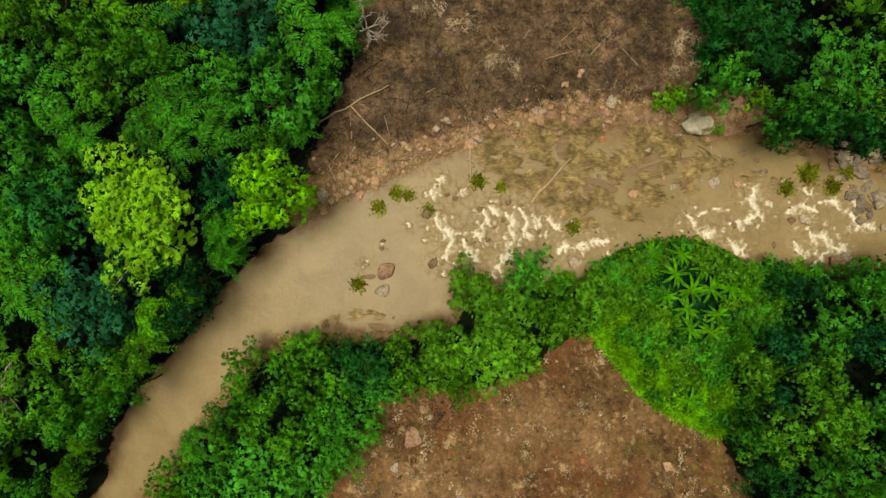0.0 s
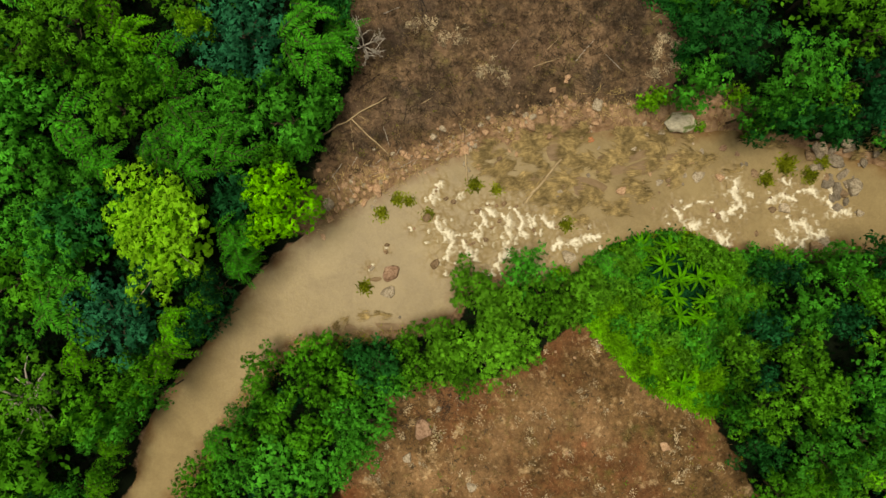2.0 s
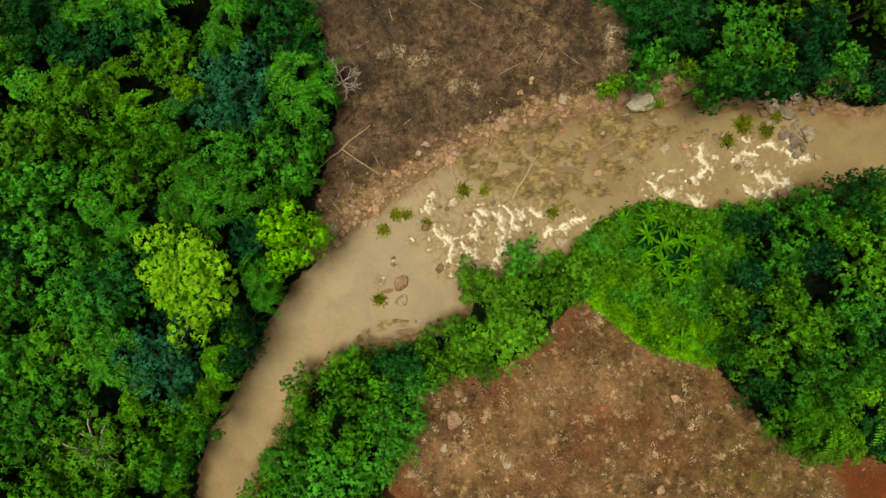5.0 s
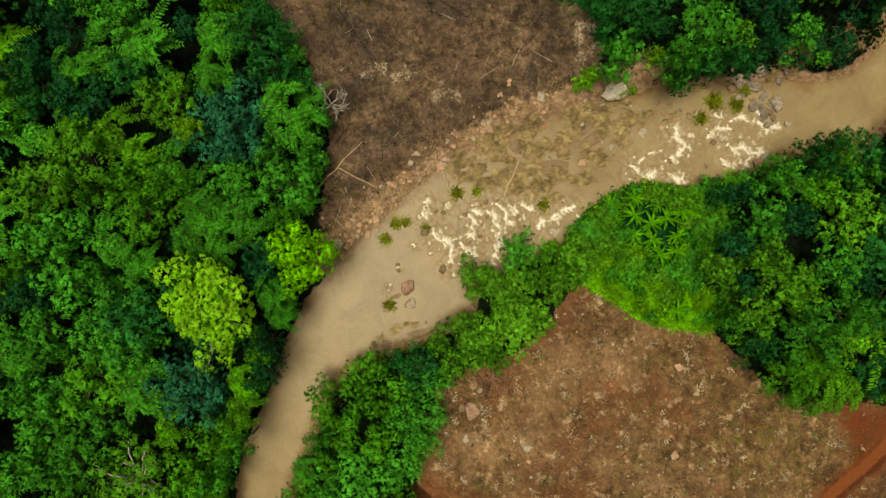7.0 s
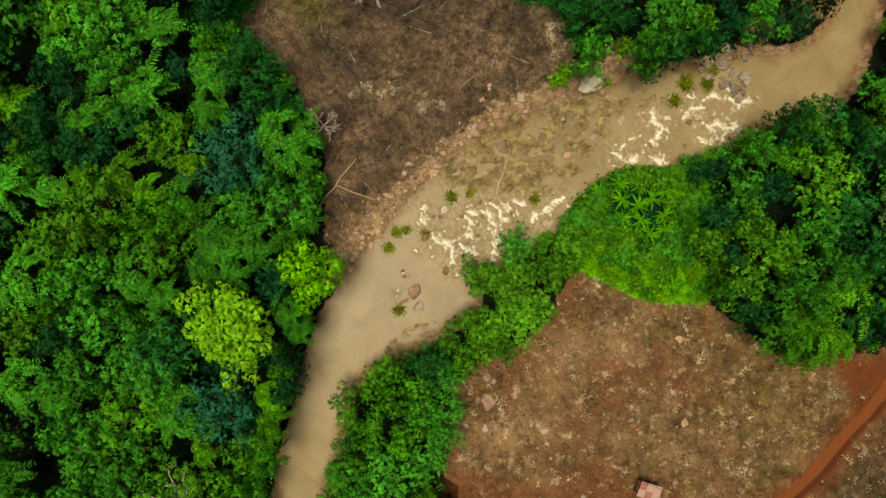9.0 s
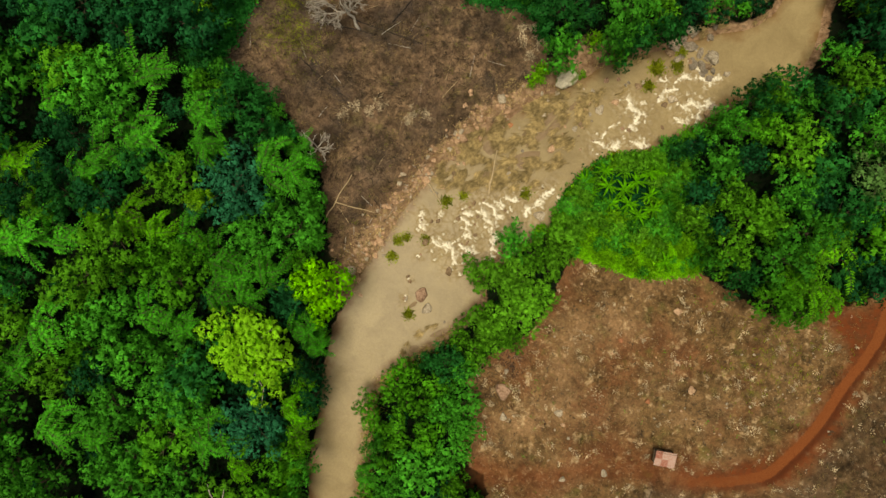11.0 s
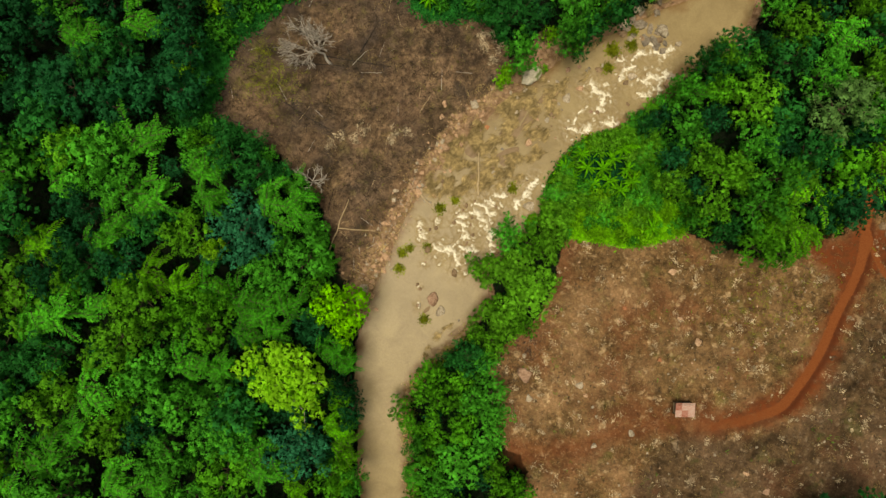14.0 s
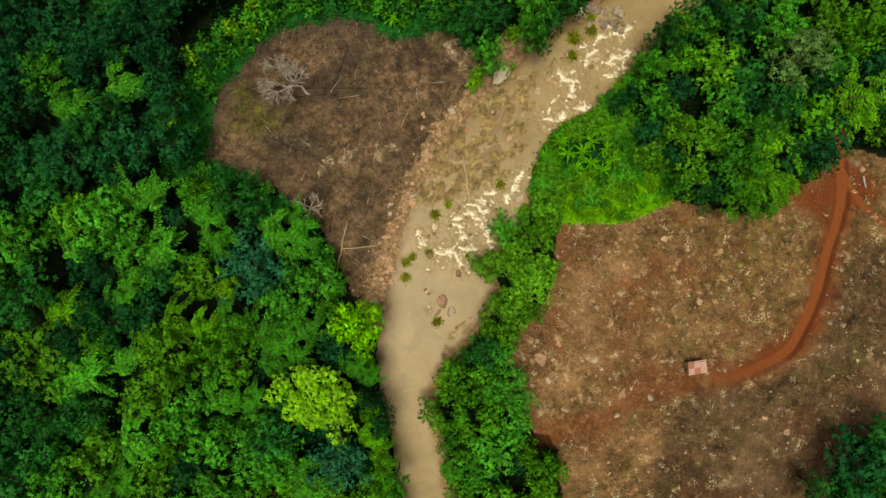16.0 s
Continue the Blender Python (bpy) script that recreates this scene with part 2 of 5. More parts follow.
def thing(name, label, category, group="", kind="", m=None):
    ob = new(name)
    ob.empty_display_size = 0.3
    if m is not None:
        ob.matrix_basis = m
    return tagged(ob, label, category, group, kind)


# ---- ground ----
def graded(limit, step, reach):
    """Even steps to the limit, then ever longer ones out to the horizon."""
    inner = np.arange(-limit, limit + step / 2, step)
    outer = limit + np.cumsum(step * 1.32 ** np.arange(1, 32))
    outer = outer[outer < reach]
    return np.concatenate([-outer[::-1], inner, outer])


gx, gy = graded(70, 0.48, 2500), graded(58, 0.48, 2500)
GX, GY = np.meshgrid(gx, gy)
gxy = np.stack([GX.ravel(), GY.ravel()], 1)
gz = height(gxy)
nx, ny = len(gx), len(gy)
ii = (np.arange(ny - 1)[:, None] * nx + np.arange(nx - 1)[None]).ravel()
gme = bpy.data.meshes.new("ground")
gme.vertices.add(nx * ny)
gme.vertices.foreach_set("co", np.column_stack([gxy, gz]).ravel())
gme.loops.add(4 * len(ii))
gme.polygons.add(len(ii))
gme.loops.foreach_set("vertex_index", np.stack([ii, ii + 1, ii + 1 + nx, ii + nx], 1).ravel())
gme.polygons.foreach_set("loop_start", np.arange(0, 4 * len(ii), 4))
gme.update()
smooth(gme)


def zone(me, name, values):
    a = me.attributes.new(name, "FLOAT", "POINT")
    a.data.foreach_set("value", np.clip(values, 0, 1).astype(np.float32))


rough = 0.5 * wobble(gxy, 2.0, 4) + 0.25 * wobble(gxy, 0.7, 5)
river_d = signed(gxy, RIVER)
STRIP = spline([(-9.2, -9.4), (-8.9, -5.8), (-7.9, -2.5), (-6.7, 1.5), (-5.1, 5.1), (-3.9, 8.3), (-2.3, 12.0), (-0.5, 15.4), (1.7, 18.5), (3.3, 20.0), (5.7, 22.9), (8.5, 26.3), (10.8, 28.6)], 8)
zone(gme, "clear_a", 0.5 - (np.minimum(signed(gxy, CLEARING_A), edge_distance(gxy, STRIP) - 2.5) + rough) / 0.8)
zone(gme, "clear_b", 0.5 - (signed(gxy, CLEARING_B) + rough) / 0.8)
GROVE = spline([(14.5, 11.9), (17.0, 16.0), (20.1, 18.0), (22.9, 17.0), (24.1, 13.1), (23.3, 11.1), (18.6, 10.7)], 4, True)
ring = np.where((gxy[:, 1] > 22) & (gxy[:, 0] < 2) | (gxy[:, 0] < -27) & (gxy[:, 1] > 13), np.abs(signed(gxy, CLEARING_A) - 2.4) - 2.2, 9)
zone(gme, "lush", 0.5 - (np.minimum(np.minimum(signed(gxy, LUSH), signed(gxy, GROVE)), ring) + rough) / 1.0)
wooded = 0.9 * ((gxy[:, 1] < -11) & (gxy[:, 0] < -2.5 - 0.1 * np.minimum(gxy[:, 1] + 20, 0)))
zone(gme, "shore", np.maximum(1 - (river_d - 0.3 + wooded + 0.7 * rough) / 1.1, 1 - (edge_distance(gxy, STRIP) - 0.7 + 1.5 * rough) / 1.1))
td = np.minimum(edge_distance(gxy, TRACK), edge_distance(gxy, SPUR) + 0.2)
worn = np.clip((gxy[:, 0] - 35) / 15, 0.08, 1)
zone(gme, "track", 0.5 - (td + 0.10 * rough - 0.62) / 0.9)
zone(gme, "worn", worn)
outer = TRACK + 0.95 * (TRACK - (36, -4)) / np.hypot(*(TRACK - (36, -4)).T)[:, None]
zone(gme, "rut", 1.25 - (edge_distance(gxy, outer) + 0.15 * rough) / 0.5)
redzone = spline([(47.3, 7.6), (51.6, 8.7), (55.2, 11.9), (58.7, 11.1), (61.1, 7.9), (56.3, 3.2), (55.6, -2.3), (53.6, -9.4), (50.8, -14.1), (46.1, -17.2), (39.0, -19.6), (31.2, -20.8), (24.9, -23.9), (17.8, -27.5), (13.8, -28.2), (13.8, -24.3), (23.3, -22.0), (31.2, -16.4), (40.6, -15.7), (48.5, -10.9), (51.6, -3.1), (52.4, 3.2)], 4, True)
zone(gme, "red", (0.5 - (signed(gxy, redzone) + 1.3 * rough) / 2.0) * np.clip((gxy[:, 0] - 28) / 18, 0.3, 1))

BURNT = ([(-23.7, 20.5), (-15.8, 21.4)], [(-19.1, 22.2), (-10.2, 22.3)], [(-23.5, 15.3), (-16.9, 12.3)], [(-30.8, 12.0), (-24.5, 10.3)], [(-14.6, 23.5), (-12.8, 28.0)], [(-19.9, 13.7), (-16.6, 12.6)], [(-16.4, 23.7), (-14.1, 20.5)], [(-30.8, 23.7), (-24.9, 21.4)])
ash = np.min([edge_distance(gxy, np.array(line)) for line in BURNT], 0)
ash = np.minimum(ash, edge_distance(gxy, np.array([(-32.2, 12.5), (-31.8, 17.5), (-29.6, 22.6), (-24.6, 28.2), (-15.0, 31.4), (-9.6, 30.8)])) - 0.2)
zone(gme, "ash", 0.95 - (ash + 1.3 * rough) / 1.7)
zone(gme, "bankside", 0.6 - (edge_distance(gxy, STRIP[:40]) - 2.2 + 1.6 * rough) / 3.0)
dull = spline([(56.3, -1.5), (53.2, -11.7), (48.5, -16.8), (40.6, -19.6), (33.5, -21.6), (28.8, -44.0), (56.3, -51.9), (87.8, -36.1), (83.9, 4.8), (64.2, 1.7)], 4, True)
zone(gme, "dull", 0.5 - (signed(gxy, dull) + 1.5 * rough) / 2.0)
gm = Mat("ground_soil", 0.95, 0.15)
fine, mid_n, big = gm.noise(7.0, 8, 0.72), gm.noise(1.1, 6, 0.65), gm.noise(0.16, 5, 0.6)
# forest floor: litter darkened to near black, canopy shade included in the colour
shaded_litter = gm.mix(gm.ramp(fine, (0.35, 0.0), (0.65, 1.0)), (0.002, 0.005, 0.002), (0.006, 0.012, 0.003))
soil_a = gm.mix(gm.ramp(mid_n, (0.36, 0.0), (0.64, 1.0)), (0.058, 0.037, 0.022), (0.215, 0.145, 0.088))
soil_a = gm.mix(gm.ramp(big, (0.42, 0.0), (0.62, 0.6)), soil_a, (0.138, 0.088, 0.058))
soil_a = gm.mix(gm.ramp(gm.noise(0.09, 6, 0.65), (0.50, 0.0), (0.62, 0.6)), soil_a, (0.075, 0.055, 0.042))
soil_a = gm.mix(gm.ramp(gm.noise(0.24, 6, 0.7), (0.53, 0.0), (0.64, 0.8)), soil_a, (0.030, 0.025, 0.021))
soil_a = gm.mix(gm.ramp(fine, (0.54, 0.0), (0.72, 0.8)), soil_a, (0.28, 0.215, 0.15))
soil_a = gm.mix(gm.ramp(gm.noise(0.35, 6, 0.7), (0.56, 0.0), (0.68, 0.45)), soil_a, (0.135, 0.125, 0.036))
soil_b = gm.mix(gm.ramp(mid_n, (0.36, 0.0), (0.64, 1.0)), (0.055, 0.032, 0.013), (0.165, 0.096, 0.042))
soil_b = gm.mix(gm.ramp(gm.noise(0.13, 5, 0.6), (0.47, 0.0), (0.66, 0.75)), soil_b, (0.24, 0.140, 0.072))
soil_b = gm.mix(gm.ramp(gm.noise(0.10, 5, 0.65), (0.50, 0.0), (0.62, 0.65)), soil_b, (0.125, 0.048, 0.021))
soil_b = gm.mix(gm.ramp(gm.noise(0.75, 6, 0.7), (0.57, 0.0), (0.66, 0.75)), soil_b, (0.38, 0.265, 0.150))
soil_b = gm.mix(gm.ramp(gm.noise(2.9, 7, 0.75), (0.59, 0.0), (0.67, 0.7)), soil_b, (0.42, 0.32, 0.21))
soil_b = gm.mix(gm.ramp(gm.noise(1.9, 5, 0.6), (0.61, 0.0), (0.68, 0.8)), soil_b, (0.030, 0.024, 0.013))
soil_b = gm.mix(gm.ramp(gm.noise(0.3, 6, 0.7), (0.56, 0.0), (0.68, 0.45)), soil_b, (0.085, 0.10, 0.022))
soil_b = gm.mix(gm.math("MULTIPLY", gm.attr("dull"), 0.9), soil_b, gm.mix(1.0, soil_b, (0.52, 0.55, 0.66), "MULTIPLY"))
red = gm.mix(gm.ramp(mid_n, (0.3, 0.0), (0.7, 1.0)), (0.105, 0.024, 0.007), (0.19, 0.050, 0.015))
track = gm.mix(gm.ramp(fine, (0.3, 0.0), (0.7, 1.0)), (0.16, 0.042, 0.011), (0.27, 0.086, 0.027))
shore = gm.mix(gm.ramp(mid_n, (0.35, 0.0), (0.65, 1.0)), (0.18, 0.100, 0.052), (0.42, 0.275, 0.170))
shore = gm.mix(gm.ramp(gm.noise(2.3, 7, 0.75), (0.52, 0.0), (0.62, 0.75)), shore, (0.085, 0.055, 0.032))
lush = gm.mix(gm.ramp(fine, (0.3, 0.0), (0.7, 1.0)), (0.035, 0.10, 0.006), (0.10, 0.22, 0.012))


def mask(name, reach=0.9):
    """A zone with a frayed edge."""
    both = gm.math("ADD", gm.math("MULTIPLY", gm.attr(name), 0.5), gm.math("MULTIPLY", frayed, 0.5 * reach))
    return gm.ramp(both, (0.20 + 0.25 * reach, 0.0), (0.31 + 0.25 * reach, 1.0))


frayed = gm.mix(0.5, fine, gm.noise(2.2, 6, 0.7))
coarse = gm.ramp(gm.noise(3.4, 7, 0.78), (0.34, (0.52, 0.50, 0.48)), (0.64, (1.42, 1.42, 1.42)))
soil_a = gm.mix(0.65, soil_a, gm.mix(1.0, soil_a, coarse, "MULTIPLY"))
soil_a = gm.mix(1.0, soil_a, gm.ramp(gm.noise(0.30, 6, 0.65), (0.34, (0.52, 0.50, 0.50)), (0.64, (1.5, 1.46, 1.40))), "MULTIPLY")
soil_b = gm.mix(0.8, soil_b, gm.mix(1.0, soil_b, coarse, "MULTIPLY"))
soil_b = gm.mix(1.0, soil_b, gm.ramp(gm.noise(0.34, 7, 0.68), (0.34, (0.82, 0.83, 0.82)), (0.66, (1.68, 1.70, 1.68))), "MULTIPLY")
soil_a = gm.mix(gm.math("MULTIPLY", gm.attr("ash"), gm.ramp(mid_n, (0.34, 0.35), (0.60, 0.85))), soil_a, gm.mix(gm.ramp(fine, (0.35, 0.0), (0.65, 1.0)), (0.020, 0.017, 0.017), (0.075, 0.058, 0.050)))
col = gm.mix(mask("clear_a"), shaded_litter, soil_a)
col = gm.mix(gm.math("MULTIPLY", gm.math("MULTIPLY", gm.attr("bankside"), gm.attr("clear_a")), gm.ramp(mid_n, (0.35, 0.3), (0.6, 0.85))), col, gm.mix(gm.ramp(fine, (0.35, 0.0), (0.65, 1.0)), (0.17, 0.090, 0.045), (0.34, 0.215, 0.125)))
col = gm.mix(mask("clear_b"), col, soil_b)
col = gm.mix(gm.math("MULTIPLY", gm.attr("red"), gm.ramp(mid_n, (0.2, 0.45), (0.6, 1.0))), col, red)
col = gm.mix(gm.math("MULTIPLY", gm.attr("rut"), gm.math("MULTIPLY", gm.attr("worn"), 0.8)), col, (0.075, 0.018, 0.006))
col = gm.mix(gm.math("MULTIPLY", mask("track", 0.9), gm.attr("worn")), col, track)
col = gm.mix(mask("lush"), col, lush)
col = gm.mix(mask("shore", 0.7), col, shore)
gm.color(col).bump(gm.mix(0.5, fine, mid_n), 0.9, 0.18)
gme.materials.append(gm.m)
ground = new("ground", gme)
tagged(ground, "brown valley floor with cleared soil and red track", "ground", kind="structure")

# ---- river ----
STEP = 0.10
lo, hi = RIVER.min(0), RIVER.max(0)
wx, wy = np.arange(lo[0] - 1, hi[0] + 1, STEP), np.arange(lo[1] - 1, hi[1] + 1, STEP)
WX, WY = np.meshgrid(wx, wy)
wxy = np.stack([WX.ravel(), WY.ravel()], 1)
keep = np.zeros(len(wxy), bool)
wd = signed(wxy, RIVER)
keep = wd < 0.7
CENTRE = spline([(0.0, -39.6), (-3.2, -29.8), (-5.4, -19.5), (-3.9, -10.0), (0.8, -2.6), (5.3, 3.7), (11.4, 12.8), (18.4, 21.2), (28.2, 32.2)], 8)
seg = np.diff(CENTRE, axis=0)


def flow(xy):
    """Along and across the stream."""
    d = np.stack([np.hypot(*(xy - c).T) for c in CENTRE[:-1]], 1)
    k = d.argmin(1)
    t = seg[k] / np.hypot(*seg[k].T)[:, None]
    off = xy - CENTRE[k]
    run = np.concatenate([[0], np.cumsum(np.hypot(*seg.T))])[k]
    return run + (off * t).sum(1), t[:, 0] * off[:, 1] - t[:, 1] * off[:, 0], t


# white water: the lines of the standing crests, each with its breadth in metres
CRESTS = []
CRESTS += [(0.75, [(-0.7, -0.6), (0.4, -1.0), (1.2, -0.6), (2.1, -1.0), (2.5, -1.9), (2.8, -2.6)]), (0.35, [(-2.9, 1.6), (-3.0, 1.0), (-2.5, 0.3)]), (0.35, [(-3.4, 1.9), (-3.3, 2.6)]), (0.4, [(-0.9, 2.2), (-1.0, 3.0)]), (0.5, [(1.7, 3.4), (2.6, 3.0), (2.8, 2.2)]), (0.5, [(1.8, 4.1), (3.0, 4.3)])]
CRESTS += [(0.8, [(3.3, 4.9), (4.4, 4.7), (4.8, 4.0), (5.9, 4.0)]), (0.7, [(3.9, 6.2), (5.2, 6.0), (5.7, 5.1), (6.6, 5.3)]), (0.5, [(5.4, 6.8), (6.3, 6.7)]), (0.6, [(2.7, 0.1), (3.9, -0.4), (4.9, -0.1)]), (0.45, [(3.0, 0.9), (3.2, 1.8)]), (0.7, [(5.9, 3.5), (6.3, 2.6), (7.2, 2.5)]), (0.6, [(7.1, -0.3), (6.7, 1.1), (6.5, 2.1)])]
CRESTS += [(0.5, [(5.9, 7.8), (6.9, 7.7), (7.8, 7.9)]), (0.6, [(9.5, 6.2), (9.3, 7.1), (10.1, 7.9), (10.6, 9.3), (11.7, 10.8)]), (0.3, [(-1.6, -9.1), (-1.7, -8.5)]), (0.25, [(-2.0, -3.1), (-1.6, -3.1)]), (0.2, [(-2.0, -6.2), (-1.6, -6.0)])]
CRESTS += [(0.8, [(15.3, 18.4), (16.2, 18.1), (17.1, 18.5), (17.5, 19.1)]), (0.25, [(14.5, 18.3), (15.4, 18.7)]), (0.3, [(15.3, 19.2), (15.9, 20.6), (16.8, 21.9)]), (0.9, [(16.3, 24.7), (17.0, 24.8), (17.2, 24.0), (18.0, 23.8), (18.7, 23.8), (19.0, 23.2)]), (0.9, [(19.0, 20.0), (20.0, 19.8), (20.7, 20.1)]), (0.5, [(17.9, 21.0), (18.6, 22.3), (18.7, 23.2)])]
CRESTS += [(0.55, [(20.7, 25.9), (20.5, 26.5), (21.1, 27.5), (22.3, 28.1)]), (0.35, [(19.6, 28.3), (20.8, 28.9)]), (0.85, [(23.3, 26.4), (24.1, 26.4), (24.5, 27.3), (25.3, 27.0), (26.2, 27.3), (26.8, 27.8)]), (0.55, [(23.2, 24.7), (24.1, 24.4), (24.9, 25.1)]), (0.6, [(26.1, 24.9), (25.9, 25.7), (26.1, 26.6)]), (0.6, [(23.4, 31.6), (24.3, 31.3), (24.7, 30.6), (25.6, 30.4), (27.2, 31.4)]), (0.5, [(21.9, 29.0), (22.5, 29.9), (23.5, 30.0)])]
q = wxy[keep]
run, side, along = flow(q)
foam, rapid = np.zeros(len(q)), np.zeros(len(q))
lead = (CENTRE[-1] - CENTRE[len(CENTRE) // 2]) / np.hypot(*(CENTRE[-1] - CENTRE[len(CENTRE) // 2]))
down, across = q @ lead, q @ np.array([-lead[1], lead[0]])
thread = 0.6 * wobble(np.stack([down * 0.55, across * 1.2], 1), 0.6, 33) + 0.6 * wobble(q, 0.5, 35)
warped = q + 0.15 * np.stack([wobble(q, 0.8, 8), wobble(q, 0.8, 15)], 1) + 0.07 * np.stack([wobble(q, 0.25, 21), wobble(q, 0.25, 22)], 1)
# each crest is a row of small breaking heads: a steep rounded front upstream, a torn tail downstream
rw = np.random.default_rng(57)
heads = []
for w, line in CRESTS:
    line = spline(line, 14)
    rapid = np.maximum(rapid, np.exp(-((edge_distance(q, line[::3]) / (w * 2.6)) ** 2)))
    close = np.nonzero((np.abs(q - line.mean(0)) < 1.5 + np.ptp(line, axis=0).max()).all(1))[0]
    foam[close] = np.maximum(foam[close], np.exp(-((edge_distance(warped[close], line[::2]) / 0.15) ** 2)) * np.clip(0.75 + 0.8 * wobble(q[close], 0.9, 31), 0, 1))
    step = 0
    for a, b in zip(line[:-1], line[1:]):
        step += np.hypot(*(b - a))
        if w > 0.33 and step > 0.36 * (0.6 + w):
            step = 0
            heads.append((b + rw.normal(size=2) * 0.12, rw.uniform(0.42, 0.72) * (0.5 + 0.8 * w), rw.uniform(0.9, 2.2) * (0.35 + w), rw.uniform(0.6, 1.0)))
        if w > 0.33 and rw.random() < 0.32 * w:
            heads.append((b + rw.normal(size=2) * 0.7 * (0.5 + w), rw.uniform(0.18, 0.42), rw.uniform(0.6, 1.5), rw.uniform(0.4, 0.95)))
swell = np.zeros(len(q))
for (px, py), half, tail, power in heads:
    near = np.nonzero((np.abs(q[:, 0] - px) < tail + 1) & (np.abs(q[:, 1] - py) < tail + 1))[0]
    off, t = warped[near] - (px, py), along[near]
    a, b = (off * t).sum(1), t[:, 0] * off[:, 1] - t[:, 1] * off[:, 0]
    past = a - 0.55 * b * b / half
    wide = np.clip(1.15 - (b / half) ** 2, 0, 1)
    body = np.clip(past / 0.10 + 0.5, 0, 1) * (0.50 * np.exp(-((np.maximum(past, 0) / (0.42 * tail)) ** 1.5)) + 0.50 * np.exp(-((np.maximum(past, 0) / 0.26) ** 1.4))) * wide
    torn = np.clip(0.92 + 0.8 * thread[near] - 0.45 * np.maximum(past, 0) / tail, 0, 1)
    torn = np.where(past < 0.22, np.maximum(torn, 0.9), torn)
    foam[near] = np.maximum(foam[near], power * body * torn)
    swell[near] = np.maximum(swell[near], power * wide * np.exp(-((past - 0.12) / 0.30) ** 2))
streak = np.clip(1.3 * wobble(np.stack([down * 0.42, across * 1.7], 1), 0.5, 11) - 0.35, 0, 1) * rapid * 0.42
foam = np.clip(np.maximum(foam, streak), 0, 1)
zs = 0.16 * swell + 0.05 * foam * (1 + wobble(q, 0.3, 12)) + 0.07 * rapid * wobble(q, 0.6, 9)
index = -np.ones(len(wxy), int)
index[keep] = np.arange(keep.sum())
nwx = len(wx)
cell = (np.arange(len(wy) - 1)[:, None] * nwx + np.arange(nwx - 1)[None]).ravel()
quad = np.stack([index[cell], index[cell + 1], index[cell + 1 + nwx], index[cell + nwx]], 1)
quad = quad[(quad >= 0).all(1)]
wme = bpy.data.meshes.new("river")
wme.vertices.add(len(q))
wme.vertices.foreach_set("co", np.column_stack([q, zs]).ravel())
wme.loops.add(4 * len(quad))
wme.polygons.add(len(quad))
wme.loops.foreach_set("vertex_index", quad.ravel())
wme.polygons.foreach_set("loop_start", np.arange(0, 4 * len(quad), 4))
wme.update()
smooth(wme)
zone(wme, "foam", foam)
zone(wme, "rapid", rapid * (0.55 + 0.5 * thread))
zone(wme, "shallow", 1 + wd[keep] / 1.4 + 0.35 * wobble(q, 1.5, 10))
wm = Mat("muddy_water", 0.32, 0.12)
silt = wm.mix(wm.ramp(wm.noise(0.22, 5, 0.6, distort=0.6), (0.35, 0.0), (0.65, 1.0)), (0.256, 0.192, 0.098), (0.334, 0.257, 0.134))
silt = wm.mix(wm.math("MULTIPLY", wm.attr("rapid"), 0.55), silt, (0.40, 0.30, 0.165))
silt = wm.mix(wm.math("MULTIPLY", wm.attr("rapid"), wm.ramp(wm.noise(1.3, 5, 0.7, distort=0.8), (0.50, 0.0), (0.64, 0.75))), silt, (0.115, 0.075, 0.036))
silt = wm.mix(wm.math("MULTIPLY", wm.attr("shallow"), wm.ramp(wm.noise(0.35, 4), (0.34, 0.25), (0.54, 1.0))), silt, (0.190, 0.108, 0.046))
grain = wm.noise(3.2, 7, 0.68, distort=1.2)
silt = wm.mix(1.0, silt, wm.ramp(grain, (0.3, (0.90, 0.89, 0.87)), (0.7, (1.10, 1.10, 1.08))), "MULTIPLY")
lace = wm.math("ADD", wm.math("MULTIPLY", wm.noise(4.5, 5, 0.7, distort=0.6), 0.55), 0.55)
white = wm.ramp(wm.math("MULTIPLY", wm.attr("foam"), lace), (0.11, 0.0), (0.30, 0.34), (0.50, 0.80), (0.72, 1.0))
wm.color(wm.mix(white, silt, (0.90, 0.84, 0.68)))
wm.put(wm.ramp(white, (0.0, 0.32), (0.5, 0.85)), wm.b.inputs["Roughness"])
wm.bump(wm.mix(white, wm.noise(1.6, 5, 0.6, distort=0.8), wm.noise(9, 5, 0.7)), 0.3, 0.08)
wme.materials.append(wm.m)
water = new("river", wme)
tagged(water, "muddy brown river with white rapids", "river", kind="structure")


# ---- leaves, limbs and stones ----
def unit(v):
    return v / np.maximum(np.linalg.norm(v, axis=-1, keepdims=True), 1e-9)


def leaves(pos, out, length, width, r, droop=0.25):
    """Folded leaf blades: each lies across its outward way and hangs at the tip. Returns vertices and faces."""
    n = len(pos)
    ref = unit(r.normal(size=(n, 3)))
    tip = unit(np.cross(out, ref))
    sidev = np.cross(out, tip)
    l, w = np.asarray(length).reshape(-1, 1), np.asarray(width).reshape(-1, 1)
    base = pos - tip * l * 0.5
    mid = pos + out * l * 0.10
    v = np.stack([base, mid - sidev * w * 0.5, pos + tip * l * 0.5 - np.array([0, 0, 1]) * l * droop, mid + sidev * w * 0.5], 1)
    return v.reshape(-1, 3), (np.arange(n)[:, None] * 4 + np.arange(4)).tolist()


